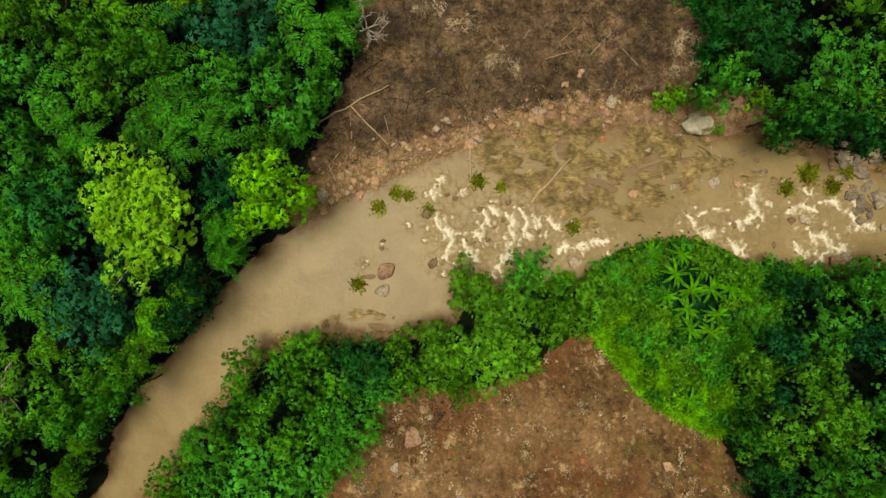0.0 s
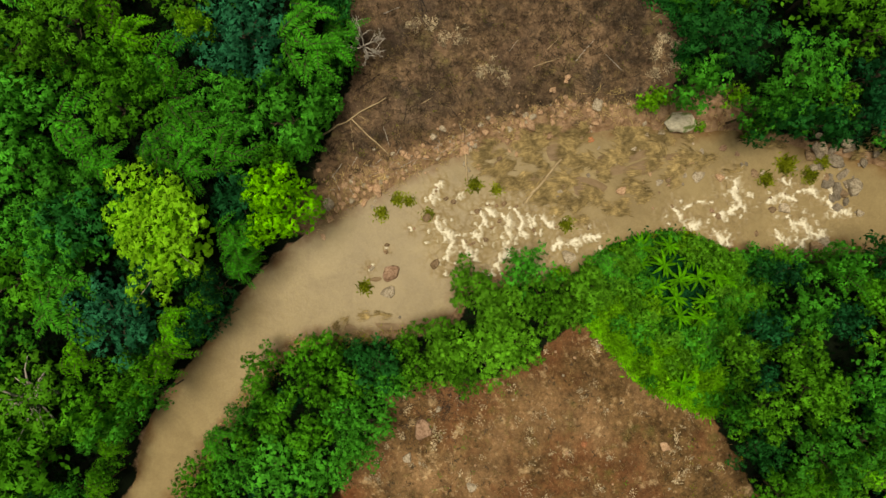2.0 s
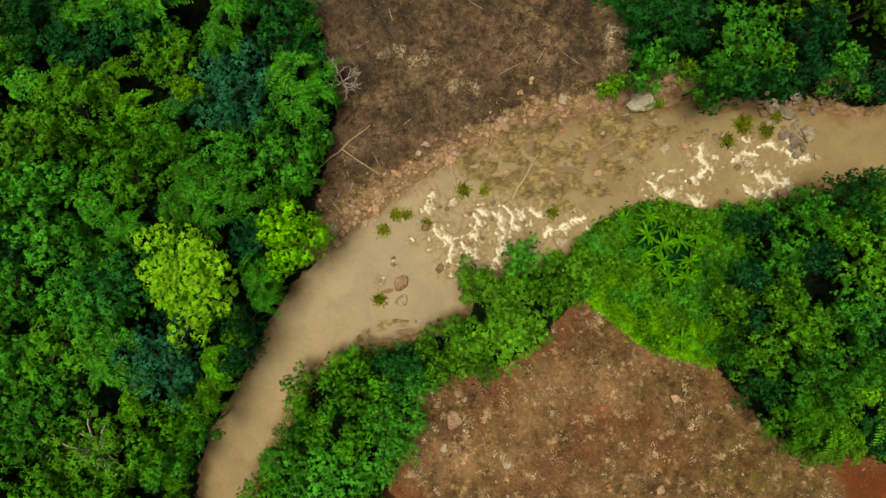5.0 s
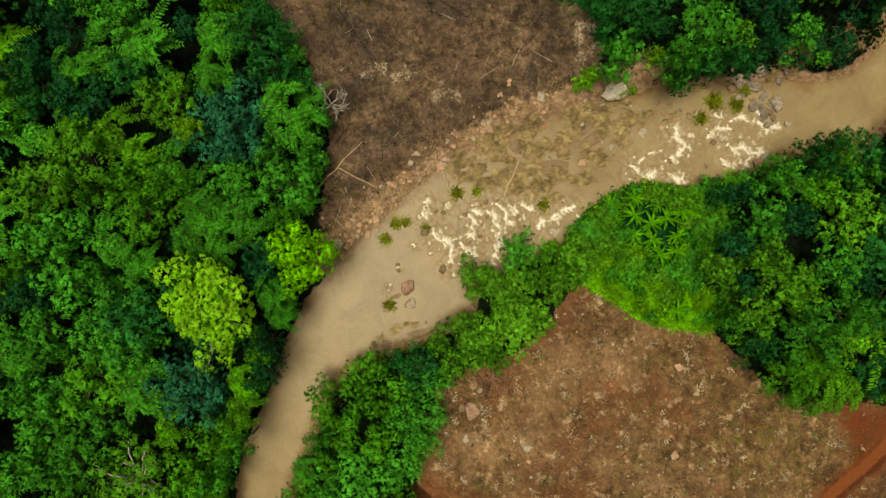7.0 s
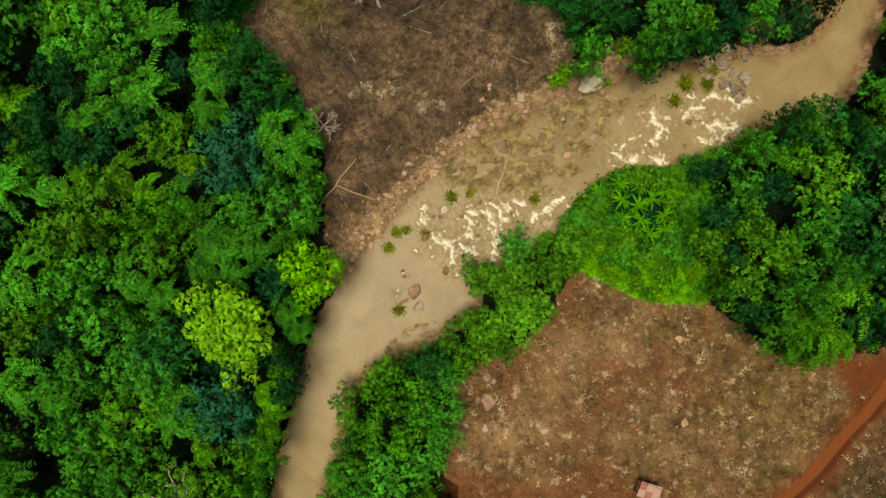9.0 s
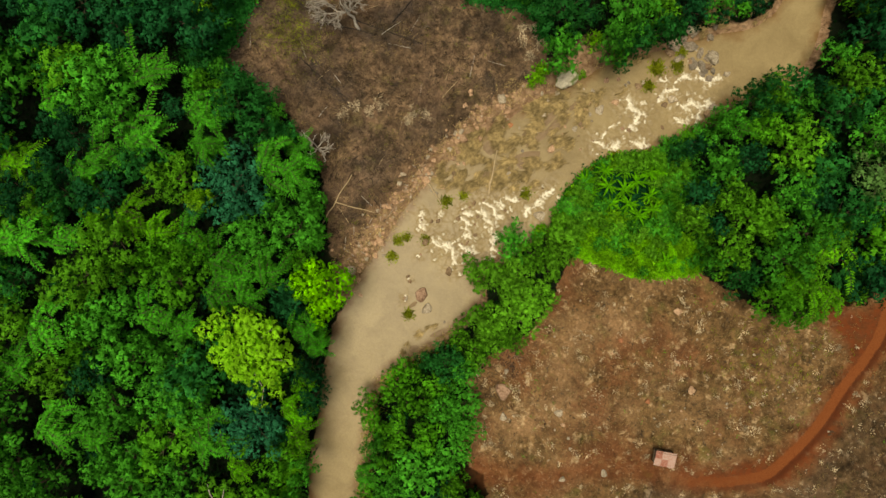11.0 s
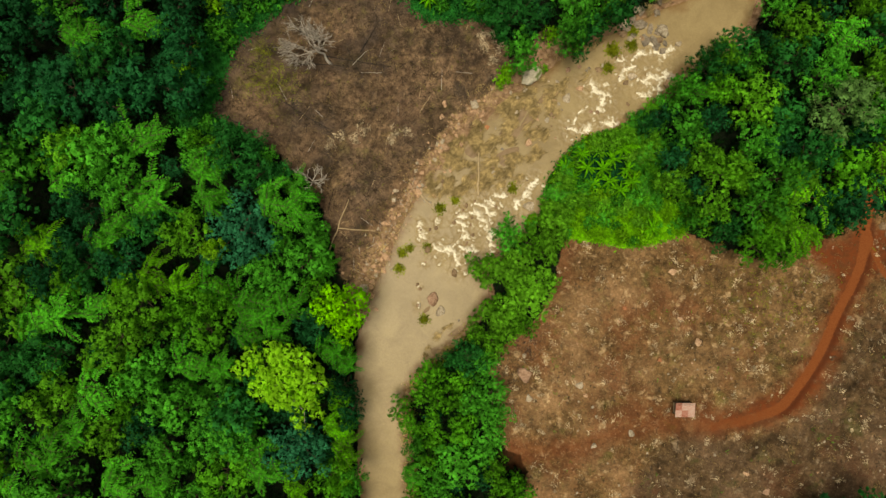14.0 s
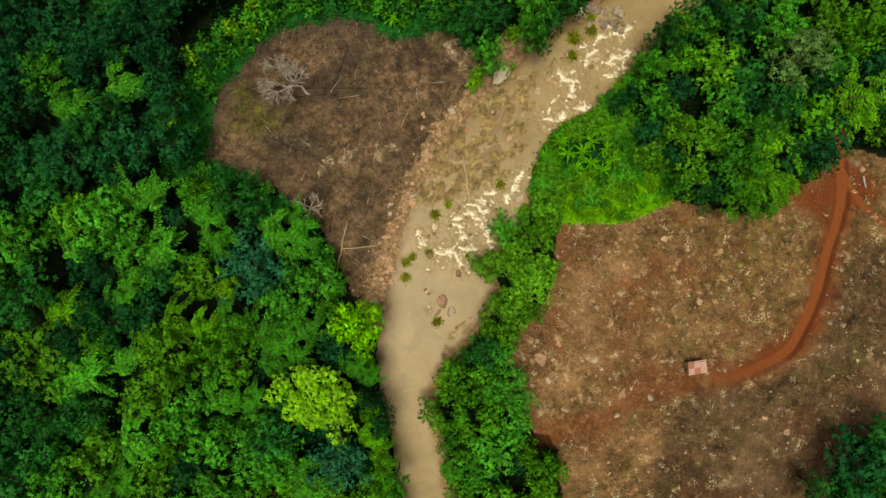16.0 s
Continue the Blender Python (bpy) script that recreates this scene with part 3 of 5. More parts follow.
def blades(base, way, length, width, lift=0.0, bend=0.3):
    """Long narrow leaves from their feet along a way."""
    n = len(base)
    up = np.tile([0.0, 0.0, 1.0], (n, 1))
    s = unit(np.cross(way, up) + 1e-6)
    l, w = np.asarray(length).reshape(-1, 1) * np.ones((n, 1)), np.asarray(width).reshape(-1, 1) * np.ones((n, 1))
    mid = base + way * l * 0.5 + up * l * lift
    v = np.stack([base, mid + s * w * 0.5, base + way * l - up * l * bend, mid - s * w * 0.5], 1)
    return v.reshape(-1, 3), (np.arange(n)[:, None] * 4 + np.arange(4)).tolist()


def tube(verts, faces, line, radii, sides=6):
    """Adds a tapered limb along a line."""
    line = np.asarray(line, float)
    start = len(verts)
    for i, (p, rad) in enumerate(zip(line, radii)):
        d = unit(line[min(i + 1, len(line) - 1)] - line[max(i - 1, 0)])
        a = unit(np.cross(d, (0.3, 0.9, 0.2)))
        b = np.cross(d, a)
        for k in range(sides):
            ang = 2 * math.pi * k / sides
            verts.append(p + rad * (math.cos(ang) * a + math.sin(ang) * b))
    for i in range(len(line) - 1):
        for k in range(sides):
            o, o2 = start + i * sides, start + (i + 1) * sides
            faces.append((o + k, o + (k + 1) % sides, o2 + (k + 1) % sides, o2 + k))
    faces.append(tuple(start + (len(line) - 1) * sides + k for k in range(sides)))
    faces.append(tuple(start + k for k in reversed(range(sides))))


def bent(a, b, r, sag=0.1, n=4):
    """A slightly crooked line from a to b."""
    a, b = np.asarray(a, float), np.asarray(b, float)
    u = np.linspace(0, 1, n)[:, None]
    line = a + (b - a) * u
    line += r.normal(size=line.shape) * np.linalg.norm(b - a) * sag * np.sin(u * math.pi)
    return line


def broadleaf(seed, R, H, lobes, per_tuft, leaf, lobe=(0.24, 0.36), flat=0.55, open_=0.0, limbs=9, aspect=0.55, heart=60, tuft=0.40, ragged=0.16, deep=0.8):
    """Trunk and crown meshes of a tree: lobes that carry tufts, tufts that are rosettes of leaves. Radius R, height H."""
    r = np.random.default_rng(seed)
    ang = np.arange(lobes) * 2.4 + r.uniform(-0.4, 0.4, lobes)
    outline = 1 + ragged * np.sin(2 * ang + r.uniform(0, 6)) + 0.7 * ragged * np.sin(3 * ang + r.uniform(0, 6))
    rho = R * np.sqrt((np.arange(lobes) + 0.4) / lobes) * (0.84 - 0.1 * open_) * r.uniform(0.82, 1.06, lobes) * outline
    lr = R * r.uniform(*lobe, lobes) * (1.0 - 0.22 * rho / R)
    crown_h = R * flat
    lz = H - lr * 0.7 - crown_h * (rho / R) ** 2 * 1.3 + r.uniform(-0.75, 0.4, lobes) * R * deep
    centres = np.stack([np.cos(ang) * rho, np.sin(ang) * rho, lz], 1)
    V, F, N = [], [], []
    base = 0

    def add(v, f, towards):
        nonlocal base
        V.append(v)
        N.append(np.repeat(unit(towards), len(v) // len(towards), 0))
        F.extend((np.array(f) + base).tolist())
        base += len(v)

    for c, rad in zip(centres, lr):
        n = max(5, int(2.1 * (rad / tuft) ** 2 + 1))
        k = np.arange(n) + 0.5
        cz = 1 - 1.35 * k / n
        az = k * 2.4 + r.uniform(0, 6.28)
        d = np.stack([np.cos(az) * np.sqrt(1 - cz * cz), np.sin(az) * np.sqrt(1 - cz * cz), cz], 1)
        d = unit(d + 0.22 * r.normal(size=d.shape))
        tc = c + d * rad * r.uniform(0.84, 1.02, (n, 1)) * np.array([1.04, 1.04, 1.12])
        size = tuft * 0.88 * r.uniform(0.75, 1.3, n)
        m = per_tuft
        way = unit(r.normal(size=(n, m, 3)) + 0.9 * d[:, None] + np.array([0, 0, 0.35]))
        pos = tc[:, None] + way * (size[:, None] * r.uniform(0.35, 0.95, (n, m)))[:, :, None] * np.array([1, 1, 0.7])
        face = unit(0.95 * d[:, None] + np.array([0, 0, 0.30]) + 0.35 * way + 0.10 * r.normal(size=(n, m, 3)))
        tip = way - face * (way * face).sum(-1, keepdims=True)
        tip = unit(tip + 0.25 * r.normal(size=tip.shape))
        pos, face, tip = pos.reshape(-1, 3), face.reshape(-1, 3), unit(tip.reshape(-1, 3))
        ln = (leaf * r.uniform(0.7, 1.3, n * m))[:, None]
        across = np.cross(face, tip)
        add(np.stack([pos - tip * ln * 0.45 + across * ln * aspect * 0.5, pos - tip * ln * 0.45 - across * ln * aspect * 0.5, pos + tip * ln * 0.55 - np.array([0, 0, 0.16]) * ln], 1).reshape(-1, 3), (np.arange(n * m)[:, None] * 3 + np.arange(3)).tolist(), 0.45 * unit(pos - c) + 0.55 * face)
        # broader sprays below the outer leaves close the lobe
        k2 = 40 if R > 2 and tuft < 0.6 else 14
        d2 = unit(np.stack([r.normal(size=k2), r.normal(size=k2), np.abs(r.normal(size=k2)) * 1.1 - 0.25], 1))
        sz = rad * r.uniform(0.24, 0.36, k2) * (1 if k2 > 20 else 1.5)
        up = unit(d2 + 0.1 * r.normal(size=(k2, 3)))
        add(*leaves(c + d2 * rad * r.uniform(0.62, 0.84, (k2, 1)) * np.array([1, 1, 1.08]), up, sz, sz * 0.8, r, 0.12), up)
    # shaded sprays inside the crown, below its lobes
    k = heart
    q1, q2 = R * 0.7 * np.sqrt(r.random(k)), r.uniform(0, 2 * math.pi, k)
    pos = np.stack([np.cos(q2) * q1, np.sin(q2) * q1, H - 0.95 * R - crown_h * (q1 / R) ** 2 * 1.3 + r.uniform(-0.14, 0.10, k) * R], 1)
    sz = R * r.uniform(0.10, 0.19, k)
    up = unit(r.normal(size=(k, 3)) * 0.4 + np.array([0, 0, 1]))
    add(*leaves(pos, up, sz, sz * 0.7, r, 0.1), up)
    crown = np.vstack(V), F, np.vstack(N)
    tv, tf = [], []
    top = np.array([0, 0, H - crown_h - 0.2 * R])
    tube(tv, tf, bent((0, 0, -0.3), top, r, 0.03, 5), np.linspace(0.05, 0.03, 5) * R, 8)
    if limbs:
        for c, rad in list(zip(centres, lr))[::-1][:limbs]:
            foot = np.array([0, 0, top[2] * (r.uniform(0.75, 1.0) if open_ else r.uniform(0.6, 0.85))])
            tube(tv, tf, bent(foot, c + (0, 0, rad * 0.2) if open_ else c * (0.6, 0.6, 1) - (0, 0, rad * 1.5), r, 0.06, 4), np.array([0.026, 0.02, 0.013, 0.006]) * R * (0.55 if open_ == 0.3 else 1), 4)
    return (tv, tf), crown


def feathery(seed, R, H, fronds):
    """A tree whose long arching sprays carry leaflets on both sides, like combs; most of them lean to one side."""
    r = np.random.default_rng(seed)
    V, F, base = [], [], 0
    tv, tf = [], []
    tube(tv, tf, bent((0, 0, -0.3), (0, 0, H * 0.72), r, 0.03, 5), np.linspace(0.045, 0.025, 5) * R, 7)
    for k in range(fronds):
        ang = k * 2.4 + r.uniform(-0.3, 0.3)
        ang = math.remainder(ang, 2 * math.pi) * 0.42
        reach = R * r.uniform(0.65, 1.15)
        rise = H * r.uniform(0.08, 0.18)
        off = R * 0.66 * math.sqrt(r.random())
        oa = r.uniform(0, 2 * math.pi)
        foot = np.array([math.cos(oa) * off - 0.35 * R, math.sin(oa) * off, H * (r.uniform(0.60, 0.90) - 0.10 * off / R)])
        u = np.linspace(0, 1, 25)
        out = np.array([math.cos(ang), math.sin(ang), 0])
        swerve = np.array([-math.sin(ang), math.cos(ang), 0]) * r.uniform(-0.25, 0.25) * reach
        spine = foot + out * reach * u[:, None] + swerve * (u**2)[:, None] + np.array([0, 0, 1]) * (rise * (2.4 * u - 2.3 * u * u))[:, None]
        tube(tv, tf, np.vstack([[(0, 0, H * 0.55)], spine[::8]]), np.linspace(0.014, 0.003, 5) * R, 4)
        way = unit(np.gradient(spine, axis=0))
        s = unit(np.cross(way, np.array([0, 0, 1.0])))
        st = np.arange(1, 25, 2)
        for j in (-1, 1):
            w = way[st] * 0.55 + j * s[st] + np.array([0, 0, 1]) * r.uniform(-0.25, 0.15, (len(st), 1))
            lng = 0.20 * R * (np.sin(np.pi * (0.16 + 0.78 * u[st])) ** 0.7) * r.uniform(0.75, 1.2, len(st))
            v, f = blades(spine[st] + r.normal(size=(len(st), 3)) * 0.010 * R, unit(w), lng, 0.09 + 0.22 * lng, 0.05, 0.22)
            V.append(v)
            F.extend((np.array(f) + base).tolist())
            base += len(v)
        # leaf sprays below the spine fill the heart of the clump
        k2 = 14
        p = spine[r.integers(1, 18, k2)] + r.normal(size=(k2, 3)) * np.array([0.05, 0.05, 0.02]) * R - np.array([0, 0, 0.06]) * R
        v, f = leaves(p, unit(r.normal(size=(k2, 3)) * 0.5 + np.array([0, 0, 1])), 0.13 * R * r.uniform(0.7, 1.3, k2), 0.07 * R, r)
        V.append(v)
        F.extend((np.array(f) + base).tolist())
        base += len(v)
    return (tv, tf), (np.vstack(V), F)


def plant_model(name, label, category, group, shape, leaf, bark=None):
    """A tree with its trunk and its crown."""
    ob = thing(name, label, category, group)
    (tv, tf), (cv, cf, *bent_way) = shape
    part("trunk", smooth(mesh_of("trunk", tv, tf, bark or BARK)), ob)
    me = mesh_of("crown", cv, cf, leaf)
    if bent_way:
        smooth(me).normals_split_custom_set_from_vertices(bent_way[0].tolist())
    part("crown", me, ob)
    return ob


FOREST = "trees of the riverside forest"
BL = [broadleaf(11, 4.0, 9.0, 12, 15, 0.36, (0.27, 0.38), tuft=0.5), broadleaf(12, 4.0, 10.0, 16, 15, 0.34, (0.22, 0.32), 0.5, tuft=0.46), broadleaf(13, 4.0, 8.5, 9, 15, 0.38, (0.32, 0.44), 0.6, tuft=0.54), broadleaf(14, 4.0, 10.0, 19, 14, 0.33, (0.19, 0.30), 0.65, tuft=0.44)]
FE = [feathery(21, 4.0, 9.0, 20), feathery(22, 4.0, 10.0, 24), feathery(23, 4.0, 8.5, 16)]
MODELS = {}
for key, word in (("mid", "mid-green"), ("deep", "deep green"), ("dark", "dark green"), ("bright", "bright green"), ("olive", "olive green")):
    MODELS[key] = [plant_model("broadleaf_tree", f"{word} broad-crowned tree in dense riverside forest", "tree", FOREST, BL[i], LEAF[key]) for i in range(4)]
for key, word in (("fern", "green"), ("fernlight", "light green")):
    MODELS[key] = [plant_model("feathery_tree", f"{word} tree with long feathery drooping branches", "tree", FOREST, FE[i], LEAF[key]) for i in range(3)]
MODELS["lime"] = [plant_model("lime_tree", "yellow-green open-crowned tree with pale branches", "tree", "", broadleaf(31, 4.0, 10.0, 36, 17, 0.22, (0.16, 0.24), 0.35, 0.3, 4, 0.6, 150, 0.29, 0.26, 0.4), LEAF["lime"], PALE)]
MODELS["round"] = [plant_model("round_tree", "bright green round dense tree on the river bank", "tree", "", broadleaf(32, 4.0, 8.0, 16, 14, 0.26, (0.26, 0.36), 0.40, tuft=0.32, ragged=0.08, deep=0.5), LEAF["round"])]
MODELS["teal"] = [plant_model("bluish_tree", "blue-green fine-leaved tree in dense forest", "tree", "", broadleaf(33, 4.0, 8.0, 22, 13, 0.25, (0.18, 0.28), 0.5, 0, 9, 0.55, 120, 0.32, 0.1, 0.6), LEAF["teal"])]
MODELS["grey"] = [plant_model("grey_tree", "grey-olive fine-leaved tree above the track", "tree", "", broadleaf(34, 4.0, 10.0, 36, 10, 0.30, (0.12, 0.22), 0.6, 1.0), LEAF["grey"])]
MODELS["bamboo"] = [plant_model("bamboo_clump", "bright green bamboo-like thicket beside the river", "bamboo", "thickets of the bank", broadleaf(s, 4.0, 8.0, n, k, 0.60, (0.26, 0.38), 0.5, 0, 9, 0.30, 60, 0.55), LEAF["bamboo"]) for s, n, k in ((35, 11, 18), (36, 13, 18))]
MODELS["bamboodark"] = [plant_model("bamboo_clump", "deep green bamboo-like thicket beside the river", "bamboo", "thickets of the bank", broadleaf(37, 4.0, 8.0, 12, 17, 0.56, (0.26, 0.38), 0.5, 0, 9, 0.32, 60, 0.55), LEAF["mid"])]
MODELS["branchy"] = [plant_model("branchy_tree", "olive green open tree with pale bare branches", "tree", FOREST, broadleaf(38, 4.0, 9.0, 24, 11, 0.32, (0.15, 0.24), 0.4, 1.0, 24), LEAF["olive"], PALE)]
SAP = [broadleaf(45, 4.0, 9.0, 11, 9, 0.75, (0.24, 0.36), 0.7, 0, 4, 0.5, 20, 0.75), broadleaf(46, 4.0, 9.0, 14, 9, 0.7, (0.2, 0.32), 0.7, 0, 4, 0.5, 20, 0.7)]
for key, leaf, word in (("sapling", "fern", "green"), ("darksapling", "dark", "dark green")):
    MODELS[key] = [plant_model("young_tree", f"slender {word} young tree between taller forest trees", "tree", "young trees of the forest", SAP[i], LEAF[leaf]) for i in range(2)]
MODELS["clumpy"] = [plant_model("thicket_tree", "bright green tree with rounded separate leaf clumps", "tree", "thicket on the bank", broadleaf(s, 4.0, 8.0, n, 17, 0.52, (0.38, 0.52), 0.45, 0, 5, 0.34, 40, 0.50, 0.2, 1.0), LEAF["bright"]) for s, n in ((51, 6), (52, 5), (53, 7))]
TALL = {"clumpy": [8.0, 8.0, 8.0], "sapling": [9.0, 9.0], "darksapling": [9.0, 9.0], "lime": [10.0], "round": [8.0], "teal": [8.0], "grey": [10.0], "bamboo": [8.0, 8.0], "bamboodark": [8.0], "branchy": [9.0]}
for key in ("mid", "deep", "dark", "bright", "olive"):
    TALL[key] = [9.0, 10.0, 8.5, 10.0]
for key in ("fern", "fernlight"):
    TALL[key] = [9.0, 10.0, 8.5]
SH = [broadleaf(41, 1.6, 1.9, 9, 10, 0.34, (0.3, 0.45), 0.5, 0, 0, 0.42, 30, 0.30), broadleaf(42, 1.6, 1.6, 12, 10, 0.30, (0.25, 0.4), 0.5, 0, 0, 0.42, 30, 0.27)]
MODELS["bush"] = [plant_model("shrub", "bright green leafy shrub on the bank", "shrub", "shrubs of the bank", SH[i], LEAF["grass"]) for i in range(2)]
MODELS["yellowbush"] = [plant_model("shrub", "yellow-green leafy shrub among lush weeds", "shrub", "shrubs of the bank", SH[i], LEAF["bamboo"]) for i in range(2)]
MODELS["darkbush"] = [plant_model("shrub", "mid-green leafy shrub at the forest edge", "shrub", "shrubs of the forest edge", SH[i], LEAF["mid"]) for i in range(2)]
def clump(seed, R, n):
    """A ragged clump of thin leaves that lean outwards, with a few bare stems."""
    r = np.random.default_rng(seed)
    ang, el = r.uniform(0, 2 * math.pi, n), r.uniform(0.1, 1.35, n)
    way = np.stack([np.cos(ang) * np.cos(el), np.sin(ang) * np.cos(el), np.sin(el)], 1)
    foot = np.column_stack([r.normal(size=(n, 2)) * R * 0.36, r.uniform(0, 0.5, n)])
    ln = R * r.uniform(0.35, 0.8, n)
    leafy = blades(foot, way, ln, ln * 0.2, 0.05, 0.15)
    tv, tf = [], []
    for k in range(7):
        a = k * 0.9
        tube(tv, tf, bent((0, 0, -0.3), (math.cos(a) * R * 0.5, math.sin(a) * R * 0.5, 0.7), r, 0.05, 3), [0.03, 0.02, 0.01], 4)
    return (tv, tf), leafy


MODELS["tuft"] = [plant_model("river_shrub", "small yellow-green shrub standing in the muddy river", "shrub", "shrubs in the river", clump(43, 1.6, 420), LEAF["yellow"]), plant_model("river_shrub", "small dull green shrub standing in the muddy river", "shrub", "shrubs in the river", clump(44, 1.6, 380), LEAF["yellow"])]

placed = []


def plant(kind, x, y, radius, variant=None, mid=None, turn=None):
    """One more tree or shrub of a kind. mid: the height of its crown's middle."""
    models = MODELS[kind]
    i = int(rng.integers(len(models))) if variant is None else variant % len(models)
    small = kind in ("bush", "yellowbush", "darkbush", "tuft")
    s = radius / (1.6 if small else 4.0)
    z = ground_at(x, y)
    sz = s if small else min(max(s, 0.72), 1.25) ** 0.6 * s**0.4
    if mid is not None and not small:
        sz = (mid - z) / (0.86 * TALL[kind][i])
    ob = copy_thing(models[i], pose(x, y, max(z, -0.25), 0, 0, turn if turn is not None else rng.normal(25, 28) if kind.startswith("fern") else rng.uniform(0, 360)))
    ob.scale = (s, s * rng.uniform(0.92, 1.08), sz)
    placed.append((x, y, radius))
    return ob


# trees that stand out: place, crown radius, kind; each row of lists with its crowns' height
KNOWN = []
KNOWN += [(9.5, [(-15.6, -19.1, 4.8, 'lime'), (-10.4, -9.9, 3.5, 'round'), (-13.3, -27.8, 3.9, 'teal'), (-24.5, -2.4, 4.5, 'teal'), (-15.8, -4.4, 3.8, 'mid'), (-27.2, -5.1, 1.5, 'lime'), (-30.9, -3.7, 3.6, 'olive'), (-35.6, -3.6, 2.8, 'deep'), (-29.4, 4.3, 2.6, 'fern'), (-27.1, 6.5, 3.0, 'deep'), (-23.7, 4.9, 3.0, 'deep'), (-27.8, 0.6, 2.4, 'fern'), (-40.2, -6.1, 2.5, 'fern'), (-42.2, -9.8, 3.3, 'deep'), (-44.0, -11.9, 1.8, 'olive')])]
KNOWN += [(9.5, [(-33.2, -9.6, 3.0, 'fernlight'), (-30.1, -9.8, 2.6, 'fernlight'), (-37.7, -11.0, 1.6, 'fernlight'), (-17.6, 1.6, 2.6, 'fern'), (-19.1, -3.0, 1.8, 'mid'), (-26.1, -9.1, 2.6, 'fern'), (-22.3, -9.8, 2.8, 'fern'), (-25.6, -10.9, 2.4, 'bright'), (-28.9, -12.2, 2.8, 'bright'), (-37.5, -19.0, 4.3, 'olive'), (-33.3, -16.0, 2.1, 'olive'), (-31.2, -13.4, 1.7, 'bright'), (-20.4, -11.7, 2.9, 'fern'), (-16.9, -9.8, 3.0, 'fern'), (-27.0, -15.1, 3.6, 'bright'), (-32.6, -20.3, 3.6, 'mid')])]
KNOWN += [(9.0, [(-27.7, -18.9, 2.7, 'fern'), (-21.0, -14.4, 2.7, 'fern'), (-35.2, -23.3, 2.4, 'mid'), (-18.4, -13.1, 2.4, 'fern'), (-34.6, -26.4, 2.2, 'bright'), (-29.5, -25.9, 3.6, 'mid'), (-28.0, -22.8, 1.8, 'mid'), (-24.3, -23.3, 3.4, 'mid'), (-24.0, -19.3, 2.2, 'fern'), (-23.6, -27.6, 3.6, 'mid'), (-20.2, -27.5, 3.0, 'mid'), (-29.7, -31.5, 3.4, 'mid'), (-26.6, -31.5, 1.8, 'mid'), (-10.8, -14.8, 2.2, 'fern'), (-8.9, -16.3, 1.8, 'fern'), (-9.2, -19.6, 2.3, 'dark'), (-11.7, -19.4, 2.6, 'dark')])]
KNOWN += [(8.5, [(-8.7, -24.5, 2.1, 'fernlight'), (-7.0, -27.2, 2.3, 'fernlight'), (-7.6, -22.8, 2.0, 'dark'), (-21.8, -32.7, 4.5, 'bright'), (-25.1, -36.2, 2.7, 'mid'), (-24.5, -39.9, 3.3, 'mid'), (-19.5, -36.8, 3.0, 'mid'), (-12.6, -32.5, 1.9, 'fernlight'), (-8.8, -30.8, 2.7, 'bright'), (-5.9, -30.7, 1.7, 'mid'), (-19.8, -41.8, 3.8, 'mid'), (-12.8, -38.8, 5.1, 'branchy'), (-8.9, -35.7, 3.0, 'bright'), (-6.0, -34.9, 2.1, 'mid'), (-29.7, -34.9, 2.4, 'fern'), (-28.3, -38.2, 2.4, 'mid'), (-23.8, -44.3, 2.7, 'mid')])]
KNOWN += [(6.0, [(-1.2, -22.1, 2.0, 'bright'), (1.0, -18.7, 2.3, 'bright'), (1.5, -16.2, 2.0, 'bright'), (0.7, -23.9, 2.1, 'bright'), (3.0, -20.4, 2.4, 'bright'), (3.4, -24.7, 2.4, 'bright'), (6.5, -22.7, 2.3, 'bright'), (2.9, -27.0, 1.8, 'bright'), (5.9, -13.8, 2.8, 'deep'), (8.3, -14.2, 2.2, 'mid'), (3.7, -14.4, 1.5, 'deep'), (9.6, -18.0, 2.8, 'mid'), (7.2, -19.3, 2.3, 'mid'), (6.5, -27.4, 3.9, 'mid'), (10.2, -23.8, 2.8, 'mid'), (4.5, -30.5, 2.3, 'mid'), (5.7, -17.2, 2.2, 'bright'), (10.4, -20.6, 2.4, 'mid'), (4.9, -19.3, 2.0, 'bright')])]
KNOWN += [(5.5, [(5.9, -2.2, 2.3, 'bamboo'), (8.7, -2.4, 2.8, 'bamboo'), (8.5, 2.4, 2.6, 'bamboodark'), (10.7, -1.5, 2.8, 'bamboo'), (7.8, -7.9, 2.5, 'bamboo'), (10.2, -8.9, 2.4, 'bamboo'), (11.8, -5.8, 3.1, 'bamboo'), (13.6, -3.0, 2.4, 'bamboo'), (14.0, 1.0, 1.9, 'bamboo'), (14.0, 5.1, 2.4, 'bamboo'), (14.3, 2.8, 1.9, 'bamboo')])]
KNOWN += [(8.0, [(27.0, 24.1, 2.0, 'bamboodark'), (29.0, 24.5, 2.2, 'fern'), (30.7, 28.5, 2.5, 'olive'), (31.5, 24.9, 2.5, 'bright'), (32.9, 30.4, 2.5, 'deep'), (36.7, 23.9, 3.9, 'olive'), (28.6, 19.6, 2.9, 'mid'), (31.3, 20.9, 2.3, 'dark'), (31.0, 15.8, 2.7, 'olive'), (33.9, 14.5, 3.3, 'olive'), (36.3, 14.0, 2.5, 'olive'), (32.8, 9.7, 2.7, 'olive'), (41.4, 10.3, 2.7, 'olive'), (39.9, 8.3, 2.3, 'bright'), (39.2, 6.0, 2.8, 'bright')])]
